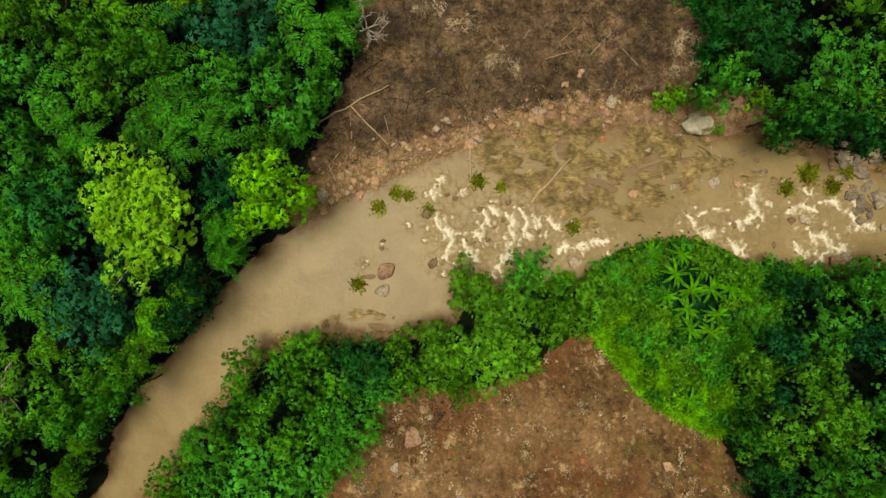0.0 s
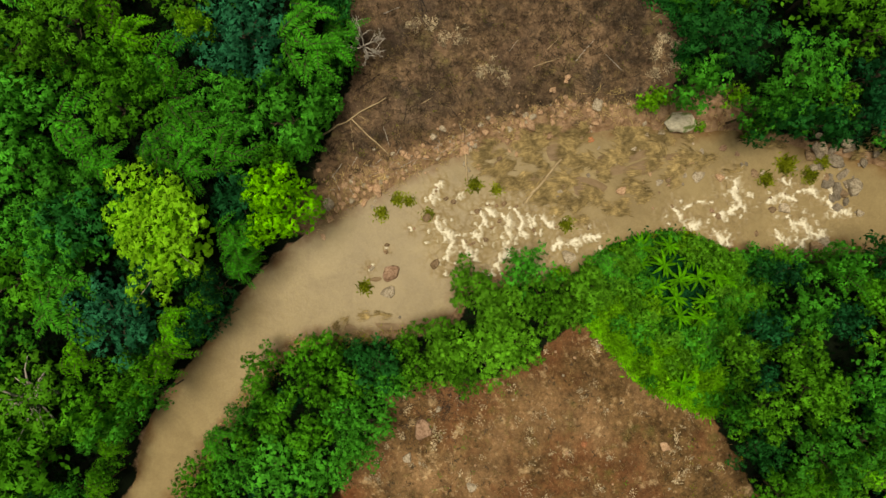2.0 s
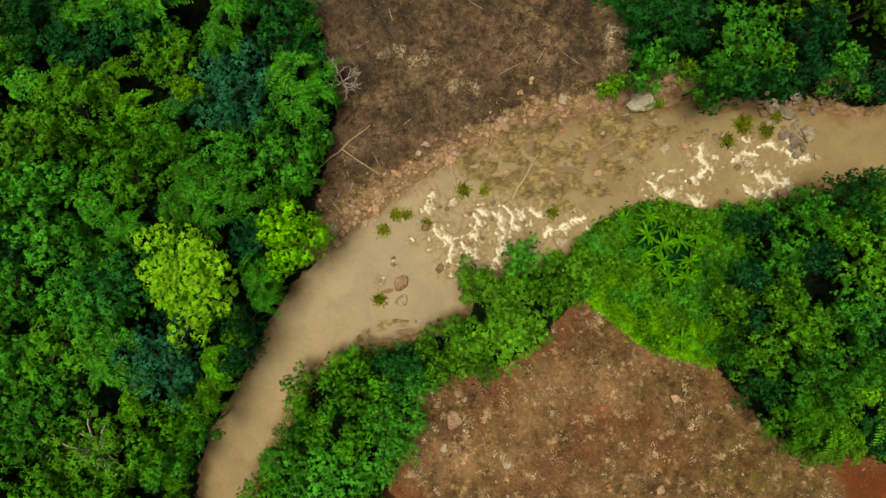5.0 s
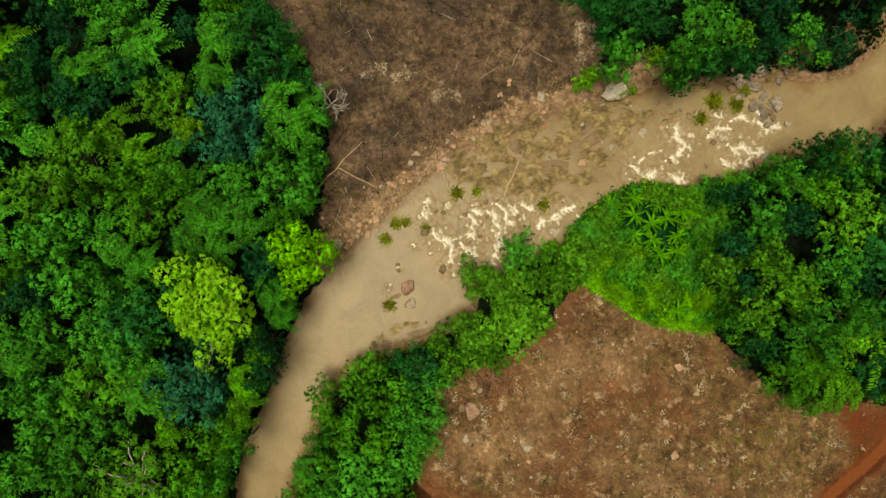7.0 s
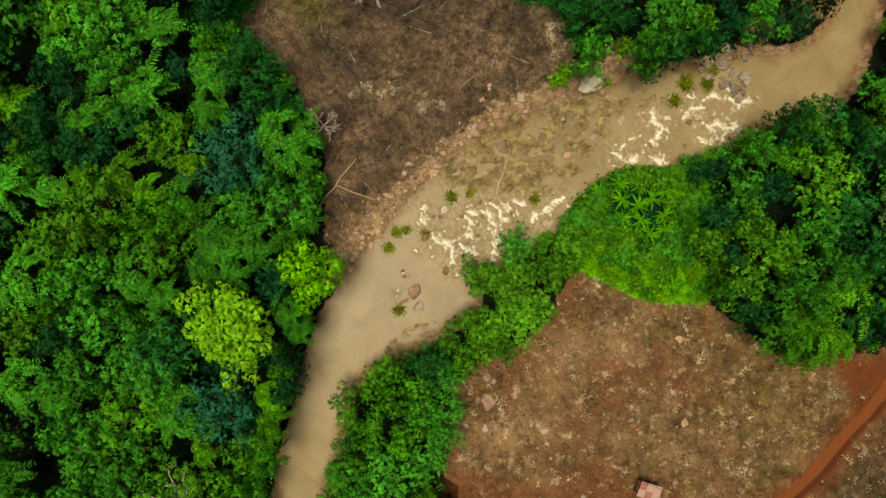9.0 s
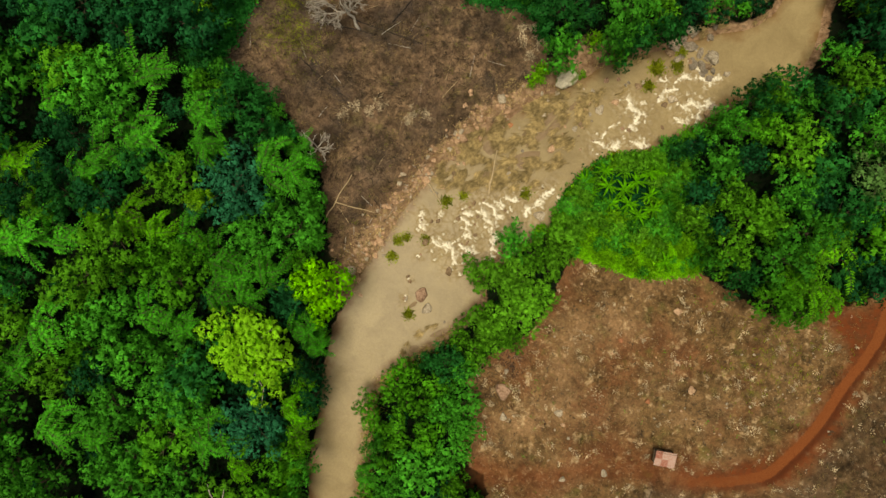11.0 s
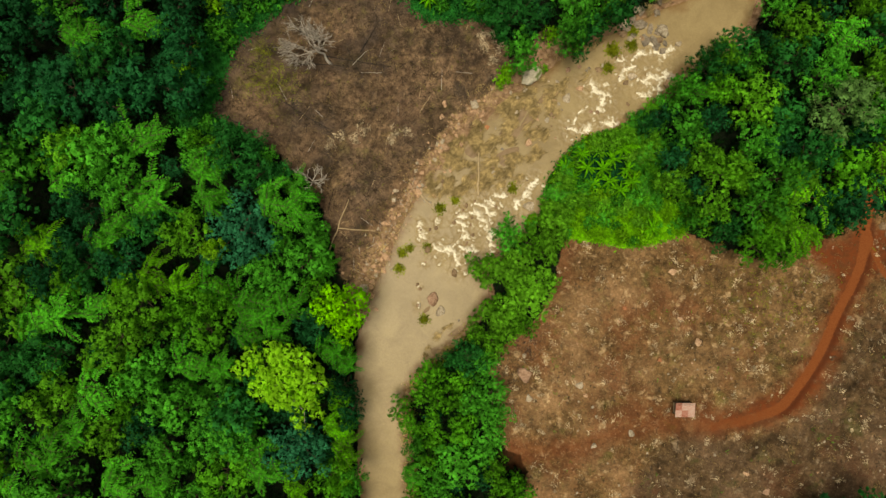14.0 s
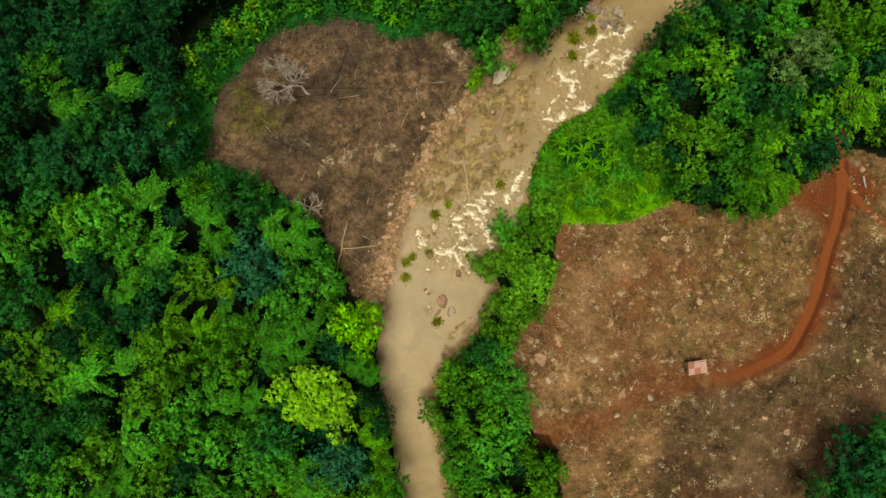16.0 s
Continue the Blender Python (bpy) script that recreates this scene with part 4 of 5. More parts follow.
KNOWN += [(7.0, [(42.9, 5.7, 2.5, 'bright'), (44.3, 8.0, 2.4, 'olive'), (43.4, 16.2, 2.9, 'olive'), (46.1, 12.3, 3.1, 'deep'), (40.4, 18.6, 2.5, 'dark'), (35.4, 7.6, 2.5, 'deep'), (28.6, 11.7, 1.4, 'olive'), (30.6, 12.4, 1.6, 'dark'), (31.4, 8.3, 1.8, 'bamboodark'), (26.9, 12.2, 1.6, 'bamboo')])]
KNOWN += [(10.0, [(46.0, 24.3, 5.3, 'grey'), (54.2, 27.2, 3.7, 'bright'), (54.2, 19.7, 3.7, 'fernlight'), (43.2, 18.2, 3.0, 'deep'), (48.2, 17.2, 3.6, 'bright'), (46.8, 12.2, 3.3, 'deep'), (33.2, 29.9, 3.7, 'deep'), (38.9, 29.3, 3.3, 'deep'), (28.9, 27.0, 2.9, 'deep'), (-47.0, 28.2, 5.3, 'dark'), (-39.5, 28.9, 3.0, 'dark'), (-47.7, 11.5, 4.1, 'dark'), (-42.7, 17.9, 2.7, 'deep')])]
KNOWN += [(10.0, [(-39.5, 13.3, 3.7, 'dark'), (-50.9, 6.8, 3.7, 'deep'), (-35.2, 19.3, 3.7, 'dark'), (-53.0, 19.3, 3.7, 'dark'), (-34.5, 13.6, 3.6, 'dark'), (-51.2, -14.2, 5.3, 'olive'), (-51.6, -21.7, 4.7, 'deep'), (-45.2, -21.3, 3.7, 'deep'), (-35.6, -25.6, 3.7, 'bright'), (-21.7, -24.9, 4.4, 'deep'), (-23.1, -30.7, 4.4, 'bright'), (-30.2, -19.9, 3.7, 'fern'), (-24.5, -17.7, 3.3, 'fern'), (54.2, -28.1, 5.0, 'dark'), (49.6, -31.6, 3.2, 'deep'), (58.2, -24.9, 4.3, 'deep')])]
KNOWN += [(8.5, [(4.9, 30.2, 4.3, 'deep'), (11.8, 33.0, 3.8, 'mid'), (11.7, 28.1, 2.4, 'mid'), (6.3, 25.3, 2.8, 'bamboodark'), (13.8, 28.8, 2.6, 'deep'), (17.0, 32.0, 2.3, 'deep')])]
for zc, rows in KNOWN:
    for x, y, r, kind in rows:
        if any((x - a) ** 2 + (y - b) ** 2 < (0.33 * (r + c)) ** 2 for a, b, c in placed):
            continue
        if kind == "bright" and zc < 7:
            plant("clumpy", x, y, r * 0.98, None, zc + rng.uniform(-1.2, 0.8))
            continue
        if math.hypot(x - 26.6, y - 39.6) < 5.0:
            continue
        if kind not in ("lime", "round", "teal") and (math.hypot(x + 10.4, y + 9.9) < 3.2 or math.hypot(x + 15.6, y + 19.1) < 4.4):
            continue
        plant(kind, x, y, r * (1.18 if kind in ("lime", "branchy", "round", "teal") else 1.06), None, zc + (1.2 if kind in ("lime", "round") and r > 2 else 0))

# arching bamboo-like trees over the edge of the lower field
for x, y, r, turn in [(43.6, 13.2, 3.4, -110), (41.6, 8.6, 3.0, -120), (44.8, 8.2, 2.6, -80), (54.6, 17.6, 3.2, -20)]:
    plant("fernlight", x, y, r, None, 8.0, turn)
def free(x, y):
    """Far enough from the two bright trees that stand out of the canopy, and off the reed bed."""
    return math.hypot(x + 10.4, y + 9.9) > 4.6 and math.hypot(x + 15.6, y + 19.1) > 6.2 and math.hypot(x - 26.6, y - 40.2) > 5.4


# trees that lean over the water along the wooded bank
for x, y in BANK_WEST[(BANK_WEST[:, 1] > -44) & (BANK_WEST[:, 1] < -11)][::5]:
    if not free(x - 0.9, y):
        continue
    plant(str(rng.choice(["fern", "mid", "fernlight", "bright", "deep"])), x - rng.uniform(0.5, 1.4), y + rng.uniform(-0.5, 0.5), rng.uniform(1.4, 1.9), None, rng.uniform(4.0, 6.0))

# and along the wooded edge of the burnt clearing
for x, y in CLEARING_A[(CLEARING_A[:, 1] < 11.5) & (CLEARING_A[:, 0] + 0.62 * CLEARING_A[:, 1] < -13)][::3]:
    if not free(x - 0.9, y - 0.7):
        continue
    plant(str(rng.choice(["fern", "mid", "fern", "fernlight"] if x > -20 else ["mid", "deep", "deep"])), x - rng.uniform(0.4, 1.4), y - rng.uniform(0.2, 1.2), rng.uniform(1.6, 2.3), None, rng.uniform(4.5, 6.5))

# the rest of the forest fills what is left between river, clearings and known trees
NEAR = np.array([(-66, -42), (-34, -56), (8, -54), (60, -40), (66, -20), (66, 40), (34, 56), (-8, 54), (-66, 40)], float)
cand = np.stack([rng.uniform(-72, 72, 12000), rng.uniform(-60, 60, 12000)], 1)
shores = np.min([signed(cand, p) for p in (RIVER, CLEARING_A, CLEARING_B, LUSH)], 0)
ok = (shores > 0.9) & (edge_distance(cand, STRIP) > 3.2) & (edge_distance(cand, TRACK) > 2.4) & (signed(cand, NEAR) < 0)
cand, shores = cand[ok], shores[ok]
north = signed(cand, CLEARING_A)
taken = np.array([(a, b, c) for a, b, c in placed])
for (x, y), edge, na in zip(cand, shores, north):
    if not free(x, y):
        continue
    belt = na < 5.2 and ((y > 22 and x < 2) or (x < -27 and y > 13))
    radius = rng.uniform(3.0, 4.9) if edge > 3.6 else rng.uniform(1.6, 2.6)
    if belt:
        radius = rng.uniform(1.2, 2.0)
    if (((taken[:, 0] - x) ** 2 + (taken[:, 1] - y) ** 2) < (0.51 * (radius + taken[:, 2])) ** 2).any():
        continue
    if belt:
        kind = rng.choice(["darkbush", "bush"], p=[0.9, 0.1])
    elif -50 < x < 2 and y < 9:
        kind = rng.choice(["fern", "fernlight", "mid", "bright", "dark", "olive"], p=[0.38, 0.08, 0.26, 0.14, 0.08, 0.06])
    elif 2 < x < 22 and y < -20:
        kind = rng.choice(["clumpy", "olive"], p=[0.75, 0.25])
        radius = min(radius, 2.6)
    elif x < 0:
        kind = rng.choice(["fern", "deep", "dark", "mid"], p=[0.05, 0.25, 0.66, 0.04])
    else:
        kind = rng.choice(["fern", "deep", "dark", "mid", "olive"], p=[0.08, 0.27, 0.20, 0.15, 0.30])
    plant(str(kind), x, y, min(radius, 3.6) if str(kind).startswith("fern") else radius)
    taken = np.vstack([taken, (x, y, radius)])

# slender young trees close the gaps between the crowns
cand = np.stack([rng.uniform(-66, 66, 9000), rng.uniform(-56, 56, 9000)], 1)
shores = np.min([signed(cand, p) for p in (RIVER, CLEARING_A, CLEARING_B, LUSH, GROVE)], 0)
cand = cand[(shores > 1.2) & (edge_distance(cand, STRIP) > 3.0) & (edge_distance(cand, TRACK) > 2.2) & (signed(cand, NEAR) < 0)]
n_young = 0
for x, y in cand:
    radius = rng.uniform(1.2, 2.1)
    gap = np.hypot(taken[:, 0] - x, taken[:, 1] - y) - 0.66 * taken[:, 2]
    if gap.min() < 0.35 * radius or n_young >= 120:
        continue
    plant(str(rng.choice(["sapling", "darksapling"], p=[0.25, 0.75])), x, y, radius, None, rng.uniform(3.2, 5.0) if x < 20 else rng.uniform(2.8, 4.2))
    taken = np.vstack([taken, (x, y, radius)])
    n_young += 1

# bright shrubs between the river and the lower clearing
lo, hi = LUSH.min(0), LUSH.max(0)
cand = rng.uniform(lo, hi, (700, 2))
cand = cand[(signed(cand, LUSH) < 0.3) & (signed(cand, GROVE) > -0.3)]
n_lush = 0
done = []
for x, y in cand:
    if n_lush < 105 and not any((x - a) ** 2 + (y - b) ** 2 < 1.9 for a, b in done):
        plant(("bush", "yellowbush", "darkbush", "bush", "darkbush")[n_lush % 5], x, y, rng.uniform(0.5, 1.6))
        done.append((x, y))
        n_lush += 1
cand = rng.uniform(LUSH.min(0), LUSH.max(0), (400, 2))
cand = cand[(signed(cand, LUSH) < -0.5) & (signed(cand, GROVE) > 0.6) & (signed(cand, CLEARING_B) > 3.4)][:20]
for k, (x, y) in enumerate(cand):
    plant(("bamboo", "mid", "olive", "fern", "bright")[k % 5], x, y, rng.uniform(1.0, 1.8), None, rng.uniform(2.2, 3.6))
edge9 = [p for p in LUSH[::2] if signed(np.array([p]), CLEARING_B)[0] > 2.5 and signed(np.array([p]), RIVER)[0] > 1.2]
for k, p in enumerate(edge9):
    x, y = p + rng.normal(size=2) * 0.8
    plant(("darkbush", "yellowbush", "bush", "darkbush")[k % 4], x, y, rng.uniform(1.0, 1.9))
overhang = BANK_EAST[(BANK_EAST[:, 1] > 3) & (BANK_EAST[:, 1] < 24)][::2]
for k, p in enumerate(overhang):
    x, y = p + rng.normal(size=2) * 0.45 + np.array([0.55, -0.35])
    plant(("darkbush", "yellowbush", "bush")[k % 3], x, y, rng.uniform(0.6, 1.3))
for x, y, r, kind in [(20.1, 17.1, 1.6, 'bamboo'), (22.4, 18.1, 1.5, 'olive'), (25.2, 18.3, 1.6, 'olive'), (28.1, 16.5, 1.5, 'bright'), (30.0, 14.0, 1.6, 'bamboo'), (31.0, 11.0, 1.5, 'olive'), (25.4, 16.5, 1.4, 'fern'), (13.4, 7.0, 1.6, 'bamboo'), (16.0, 6.4, 1.4, 'bamboo')]:
    plant(kind, x, y, r, None, 3.4)
for x, y, r, kind in [(14.7, 11.2, 1.5, 'bamboo'), (16.6, 14.0, 1.6, 'bright'), (18.6, 16.4, 1.6, 'bamboo'), (20.5, 17.6, 1.5, 'olive'), (18.3, 11.8, 1.3, 'olive'), (20.7, 13.9, 1.5, 'bright'), (23.3, 15.7, 1.6, 'bamboo'), (25.0, 17.7, 1.5, 'olive'), (16.1, 8.6, 1.3, 'bamboo')] + [(21.9, 18.4, 1.5, 'bamboo'), (23.2, 20.1, 1.6, 'mid'), (24.8, 21.7, 1.5, 'bright'), (26.3, 23.4, 1.6, 'mid'), (28.0, 25.0, 1.6, 'olive'), (15.2, 12.3, 1.2, 'fern'), (24.0, 18.3, 1.5, 'olive'), (25.8, 20.2, 1.5, 'mid')]:
    if signed(np.array([(x, y)]), GROVE)[0] > -0.9:
        plant(kind, x, y, r, None, 2.6)
for x, y, r in [(4.8, 23.4, 1.4), (5.2, 24.4, 1.1), (4.5, 22.5, 0.8), (10.0, 25.7, 0.8), (14.1, 7.5, 1.2), (15.8, 4.4, 1.5), (15.2, 8.0, 1.4), (21.2, 18.6, 1.0), (10.1, 29.9, 1.4), (13.8, 29.7, 1.3)]:
    plant("bush", x, y, r)
for x, y, r in [(-5.0, -4.2, 0.8), (-4.9, -2.0, 0.8), (-4.0, -1.2, 0.7), (-1.7, -0.7, 0.7), (8.5, 9.1, 0.8), (-0.8, 4.8, 0.8), (1.1, 6.2, 0.7), (-0.5, -10.5, 0.8), (18.7, 27.4, 0.8), (19.0, 29.9, 1.0), (21.4, 31.0, 0.9), (21.3, 32.9, 0.8), (17.8, 17.7, 0.7), (16.5, 15.6, 0.8), (15.5, 14.3, 0.8)]:
    plant("tuft", x, y, r * 1.08)


# ---- banana plants ----
def banana_model(seed):
    r = np.random.default_rng(seed)
    ob = thing("banana_plant", "banana plant with large glossy green leaves", "banana plant", "banana plants by the river")
    tv, tf = [], []
    tube(tv, tf, [(0, 0, -0.3), (0.02, 0, 0.9), (0, 0.03, 1.9)], [0.15, 0.12, 0.07], 8)
    part("stem", smooth(mesh_of("stem", tv, tf, LEAF["olive"])), ob)
    for k in range(10):
        ang, ln = k * 2.4 + r.uniform(-0.2, 0.2), r.uniform(1.4, 2.1)
        u = np.linspace(0, 1, 7)
        wid = 0.16 * np.sin(np.pi * np.clip(0.10 + 0.88 * u, 0, 1)) ** 0.6
        x, z = ln * u, 1.8 + ln * (r.uniform(0.5, 0.9) * u - r.uniform(0.8, 1.15) * u * u)
        vs = []
        for xx, zz, w in zip(x, z, wid):
            vs += [(xx, -w, zz - 0.35 * w), (xx, 0, zz + 0.05), (xx, w, zz - 0.35 * w)]
        vs = np.array(vs) @ np.array([[math.cos(ang), math.sin(ang), 0], [-math.sin(ang), math.cos(ang), 0], [0, 0, 1]])
        fs = [(3 * i + j, 3 * i + j + 1, 3 * i + j + 4, 3 * i + j + 3) for i in range(6) for j in range(2)]
        part("leaf", mesh_of("leaf", vs, fs, BANANA), ob)
    return ob


BANANA = leaf_mat("banana_leaf", (0.055, 0.250, 0.004), (0.135, 0.460, 0.012), 0.3, 0.2)
bananas = [banana_model(s) for s in (51, 52, 53)]
cand = rng.uniform(GROVE.min(0), GROVE.max(0), (500, 2))
cand = cand[signed(cand, GROVE) < 0]
spots = []
for x, y in cand:
    if len(spots) < 42 and not any((x - a) ** 2 + (y - b) ** 2 < 2.7 for a, b in spots):
        spots.append((x, y))
spots += [(27.2, 6.5), (26.6, 21.8), (27.2, 23.0), (23.1, 16.8)] + [(26.8, 22.1), (25.7, 21.3), (-6.6, 31.6)]
for x, y in spots:
    copy_thing(bananas[rng.integers(3)], pose(x, y, ground_at(x, y) - 0.05, 0, 0, rng.uniform(0, 360))).scale = (rng.uniform(0.65, 0.9),) * 3


# ---- stones ----
def block_mesh(seed, mat, flat=0.65, n=22):
    """An angular block: the hull of scattered points, with chipped faces and blunted edges."""
    r = random.Random(seed)
    bm = bmesh.new()
    for _ in range(n):
        v = Vector((r.gauss(0, 1), r.gauss(0, 1), r.gauss(0, 0.8))).normalized() * r.uniform(0.82, 1.08)
        bm.verts.new((v.x, v.y, v.z * flat))
    hull = bmesh.ops.convex_hull(bm, input=bm.verts)
    bmesh.ops.delete(bm, geom=list({g for g in hull["geom_interior"] + hull["geom_unused"] if isinstance(g, bmesh.types.BMVert)}), context="VERTS")
    bmesh.ops.bevel(bm, geom=list(bm.edges), offset=0.07, segments=1, affect="EDGES", clamp_overlap=True)
    bmesh.ops.triangulate(bm, faces=list(bm.faces))
    bmesh.ops.subdivide_edges(bm, edges=[e for e in bm.edges if e.calc_length() > 0.35], cuts=1)
    off = Vector((seed * 2.3, seed * 1.1, seed * 0.7))
    for v in bm.verts:
        v.co *= 1 + 0.07 * noise.noise(v.co * 3.0 + off)
    bmesh.ops.recalc_face_normals(bm, faces=list(bm.faces))
    me = bpy.data.meshes.new("stone")
    bm.to_mesh(me)
    bm.free()
    me.materials.append(mat)
    return me


def stone_mesh(seed, mat, flat=0.6, fine=3):
    bm = bmesh.new()
    bmesh.ops.create_icosphere(bm, subdivisions=fine, radius=1.0)
    off = Vector((seed * 3.1, seed * 1.7, seed * 0.9))
    for v in bm.verts:
        d = 1 + 0.32 * noise.noise(v.co * 0.9 + off) + 0.13 * noise.noise(v.co * 2.3 + off) + 0.05 * noise.noise(v.co * 6 + off)
        v.co = Vector((round(v.co.x * 2.2) / 2.2 * 0.3 + v.co.x * 0.7, v.co.y, v.co.z * flat)) * d
    cuts = random.Random(seed)
    for _ in range(9):
        n = Vector((cuts.gauss(0, 1), cuts.gauss(0, 1), cuts.gauss(0, 0.7))).normalized()
        lim = cuts.uniform(0.55, 0.8) * (1 - (1 - flat) * abs(n.z))
        for v in bm.verts:
            over = v.co.dot(n) - lim
            if over > 0:
                v.co -= n * over * 0.9
    me = bpy.data.meshes.new("stone")
    bm.to_mesh(me)
    bm.free()
    me.materials.append(mat)
    return smooth(me)


STONES = {k: [stone_mesh(s + 10 * i, m) for s in range(4)] for i, (k, m) in enumerate((("pink", PINK), ("grey", GREY), ("wet", WET), ("red", RED), ("orange", ORANGE), ("slate", SLATE)))}
STONES["slate"] = [block_mesh(s, SLATE) for s in (71, 72, 73, 74)]
STONES["grey"][2:] = [block_mesh(s, GREY) for s in (75, 76)]
STONES["pink"][3:] = [block_mesh(77, PINK)]
STONES["red"][2:] = [block_mesh(s, RED) for s in (78, 79)]
PEBBLES = {k: [stone_mesh(s + 40 + 10 * i, m, 0.6, 2) for s in range(4)] for i, (k, m) in enumerate((("pink", PINK), ("grey", GREY)))}
WORDS = {"slate": "dark grey", "pink": "pinkish tan", "grey": "pale grey", "wet": "wet dark brown", "red": "reddish brown", "orange": "orange"}


def stone(name, x, y, r, kind, where, group="", sink=0.35, stretch=1.0):
    ob = new(name, (PEBBLES if r < 0.3 and kind in PEBBLES else STONES)[kind][rng.integers(4)])
    z = max(ground_at(x, y), -0.12)
    ob.matrix_basis = pose(x, y, z + r * (0.45 - sink), rng.uniform(-8, 8), rng.uniform(-8, 8), rng.uniform(0, 360))
    ob.scale = (r * stretch, r * rng.uniform(0.75, 1.0), r * rng.uniform(0.75, 1.05))
    return tagged(ob, f"{WORDS[kind]} rounded stone {where}", "stone", group)


for x, y, r, k in [(11.1, 7.0, 0.9, 'grey'), (1.5, -9.1, 0.9, 'grey'), (0.2, -7.5, 1.1, 'red'), (2.5, -3.7, 0.7, 'wet'), (22.1, 26.7, 0.8, 'grey'), (21.5, 25.9, 0.5, 'wet'), (-1.6, -0.9, 0.6, 'wet'), (-2.7, 0.9, 0.3, 'wet'), (18.2, 21.2, 0.4, 'wet'), (22.2, 23.0, 0.4, 'wet'), (27.6, 26.2, 1.1, 'wet'), (27.4, 27.4, 0.7, 'grey'), (28.0, 25.1, 0.8, 'wet'), (22.9, 32.0, 0.7, 'wet'), (25.1, 33.6, 1.2, 'grey'), (25.0, 32.2, 0.8, 'wet'), (20.0, 32.4, 0.8, 'wet'), (20.0, 33.5, 0.7, 'grey'), (21.2, 35.7, 0.8, 'grey'), (17.6, 27.0, 0.6, 'wet'), (18.0, 27.7, 0.4, 'grey'), (-1.4, -8.7, 0.4, 'grey')] + [(1.5, 3.5, 0.3, 'wet'), (1.4, 3.1, 0.4, 'wet'), (3.7, 4.2, 0.3, 'wet'), (4.6, 4.5, 0.3, 'wet'), (4.1, 1.9, 0.4, 'wet'), (3.6, 0.8, 0.3, 'wet'), (6.8, 6.2, 0.3, 'wet'), (3.7, 3.3, 0.3, 'wet'), (2.9, 0.3, 0.3, 'wet'), (3.7, 6.5, 0.3, 'wet'), (2.7, 5.7, 0.4, 'wet'), (2.3, 5.0, 0.3, 'wet'), (1.6, 4.4, 0.3, 'wet')]:
    stone("river_boulder", x, y, r, k, "in the muddy rapids", "boulders in the river", 0.2)
for x, y, r, k in [(-7.1, -2.8, 0.7, 'pink'), (-7.2, -4.7, 0.5, 'pink'), (-9.3, -7.4, 0.7, 'grey'), (-9.5, -5.0, 0.5, 'pink'), (-9.0, -6.3, 0.4, 'pink'), (-9.5, -8.7, 0.5, 'pink'), (-1.5, 13.0, 0.7, 'pink'), (-4.2, 6.5, 0.7, 'pink'), (-4.1, 7.4, 0.4, 'pink'), (-2.3, 5.4, 0.4, 'grey'), (3.7, 16.8, 0.5, 'orange'), (2.8, 18.1, 0.4, 'pink'), (4.9, 16.8, 0.3, 'grey'), (-1.9, 10.3, 0.4, 'pink'), (1.6, 19.3, 0.7, 'grey'), (-1.1, 16.4, 0.3, 'pink'), (-0.6, 15.3, 0.3, 'pink'), (-3.5, 12.6, 0.3, 'grey'), (-1.0, 9.8, 0.3, 'pink')] + [(-7.3, -1.3, 0.3, 'grey'), (12.1, 21.9, 0.5, 'pink'), (12.4, 23.0, 0.5, 'red'), (13.9, 22.5, 0.8, 'grey'), (13.4, 26.3, 0.5, 'red'), (14.9, 27.0, 0.4, 'red'), (9.7, 15.6, 0.7, 'pink'), (10.4, 18.0, 0.3, 'pink'), (11.7, 19.1, 0.5, 'grey'), (10.3, 19.0, 0.4, 'pink'), (11.9, 20.3, 0.4, 'pink'), (6.1, 21.9, 0.4, 'grey'), (8.0, 22.6, 0.5, 'grey'), (8.2, 23.6, 0.4, 'grey'), (15.5, 24.1, 0.7, 'pink')]:
    stone("bank_stone", x, y, r, k, "on the stony river bank", "stones of the bank")
for x, y, r, k in [(20.1, 33.4, 0.8, 'slate'), (20.9, 34.3, 0.6, 'slate'), (22.2, 33.9, 0.9, 'slate'), (23.6, 33.6, 0.6, 'slate'), (22.0, 35.5, 0.5, 'slate'), (21.5, 32.3, 0.5, 'slate'), (23.0, 32.1, 0.6, 'slate'), (24.5, 31.9, 0.8, 'slate'), (24.8, 33.2, 0.5, 'slate'), (25.9, 32.0, 0.5, 'slate'), (25.8, 30.9, 0.6, 'slate'), (19.0, 34.1, 0.5, 'slate'), (24.1, 35.9, 0.5, 'slate'), (24.1, 37.3, 0.5, 'slate')]:
    stone("river_boulder", x, y, r, k, "in the muddy rapids", "boulders in the river", 0.2, 1.3)
for k in range(24):
    x, y = np.array([(23.3, 33.5)][0]) + rng.normal(size=2) * (2.6, 1.5)
    stone("river_boulder", x, y, 0.2 + 0.45 * rng.random() ** 2, ("slate", "slate", "grey")[k % 3], "in the muddy rapids", "boulders in the river", 0.15, rng.uniform(1.0, 1.5))
for x, y, r, k in [(-9.2, -7.6, 0.7, 'grey'), (-9.4, -8.9, 0.6, 'pink'), (-8.3, -6.5, 0.5, 'pink'), (-8.1, -8.5, 0.5, 'pink'), (-10.2, -9.0, 0.5, 'grey'), (-6.8, -3.0, 0.6, 'pink'), (-7.0, -4.9, 0.5, 'pink'), (-8.4, -4.4, 0.5, 'pink')]:
    stone("bank_stone", x, y, r, k, "on the stony river bank", "stones of the bank")
for k in range(36):
    w, line = CRESTS[rng.integers(len(CRESTS))]
    p = np.array(line[rng.integers(len(line))]) + rng.normal(size=2) * 0.45
    stone("rapids_stone", p[0], p[1], 0.14 + 0.25 * rng.random() ** 1.5, "wet" if k % 4 else "red", "awash in the rapids", "stones of the rapids", 0.1)
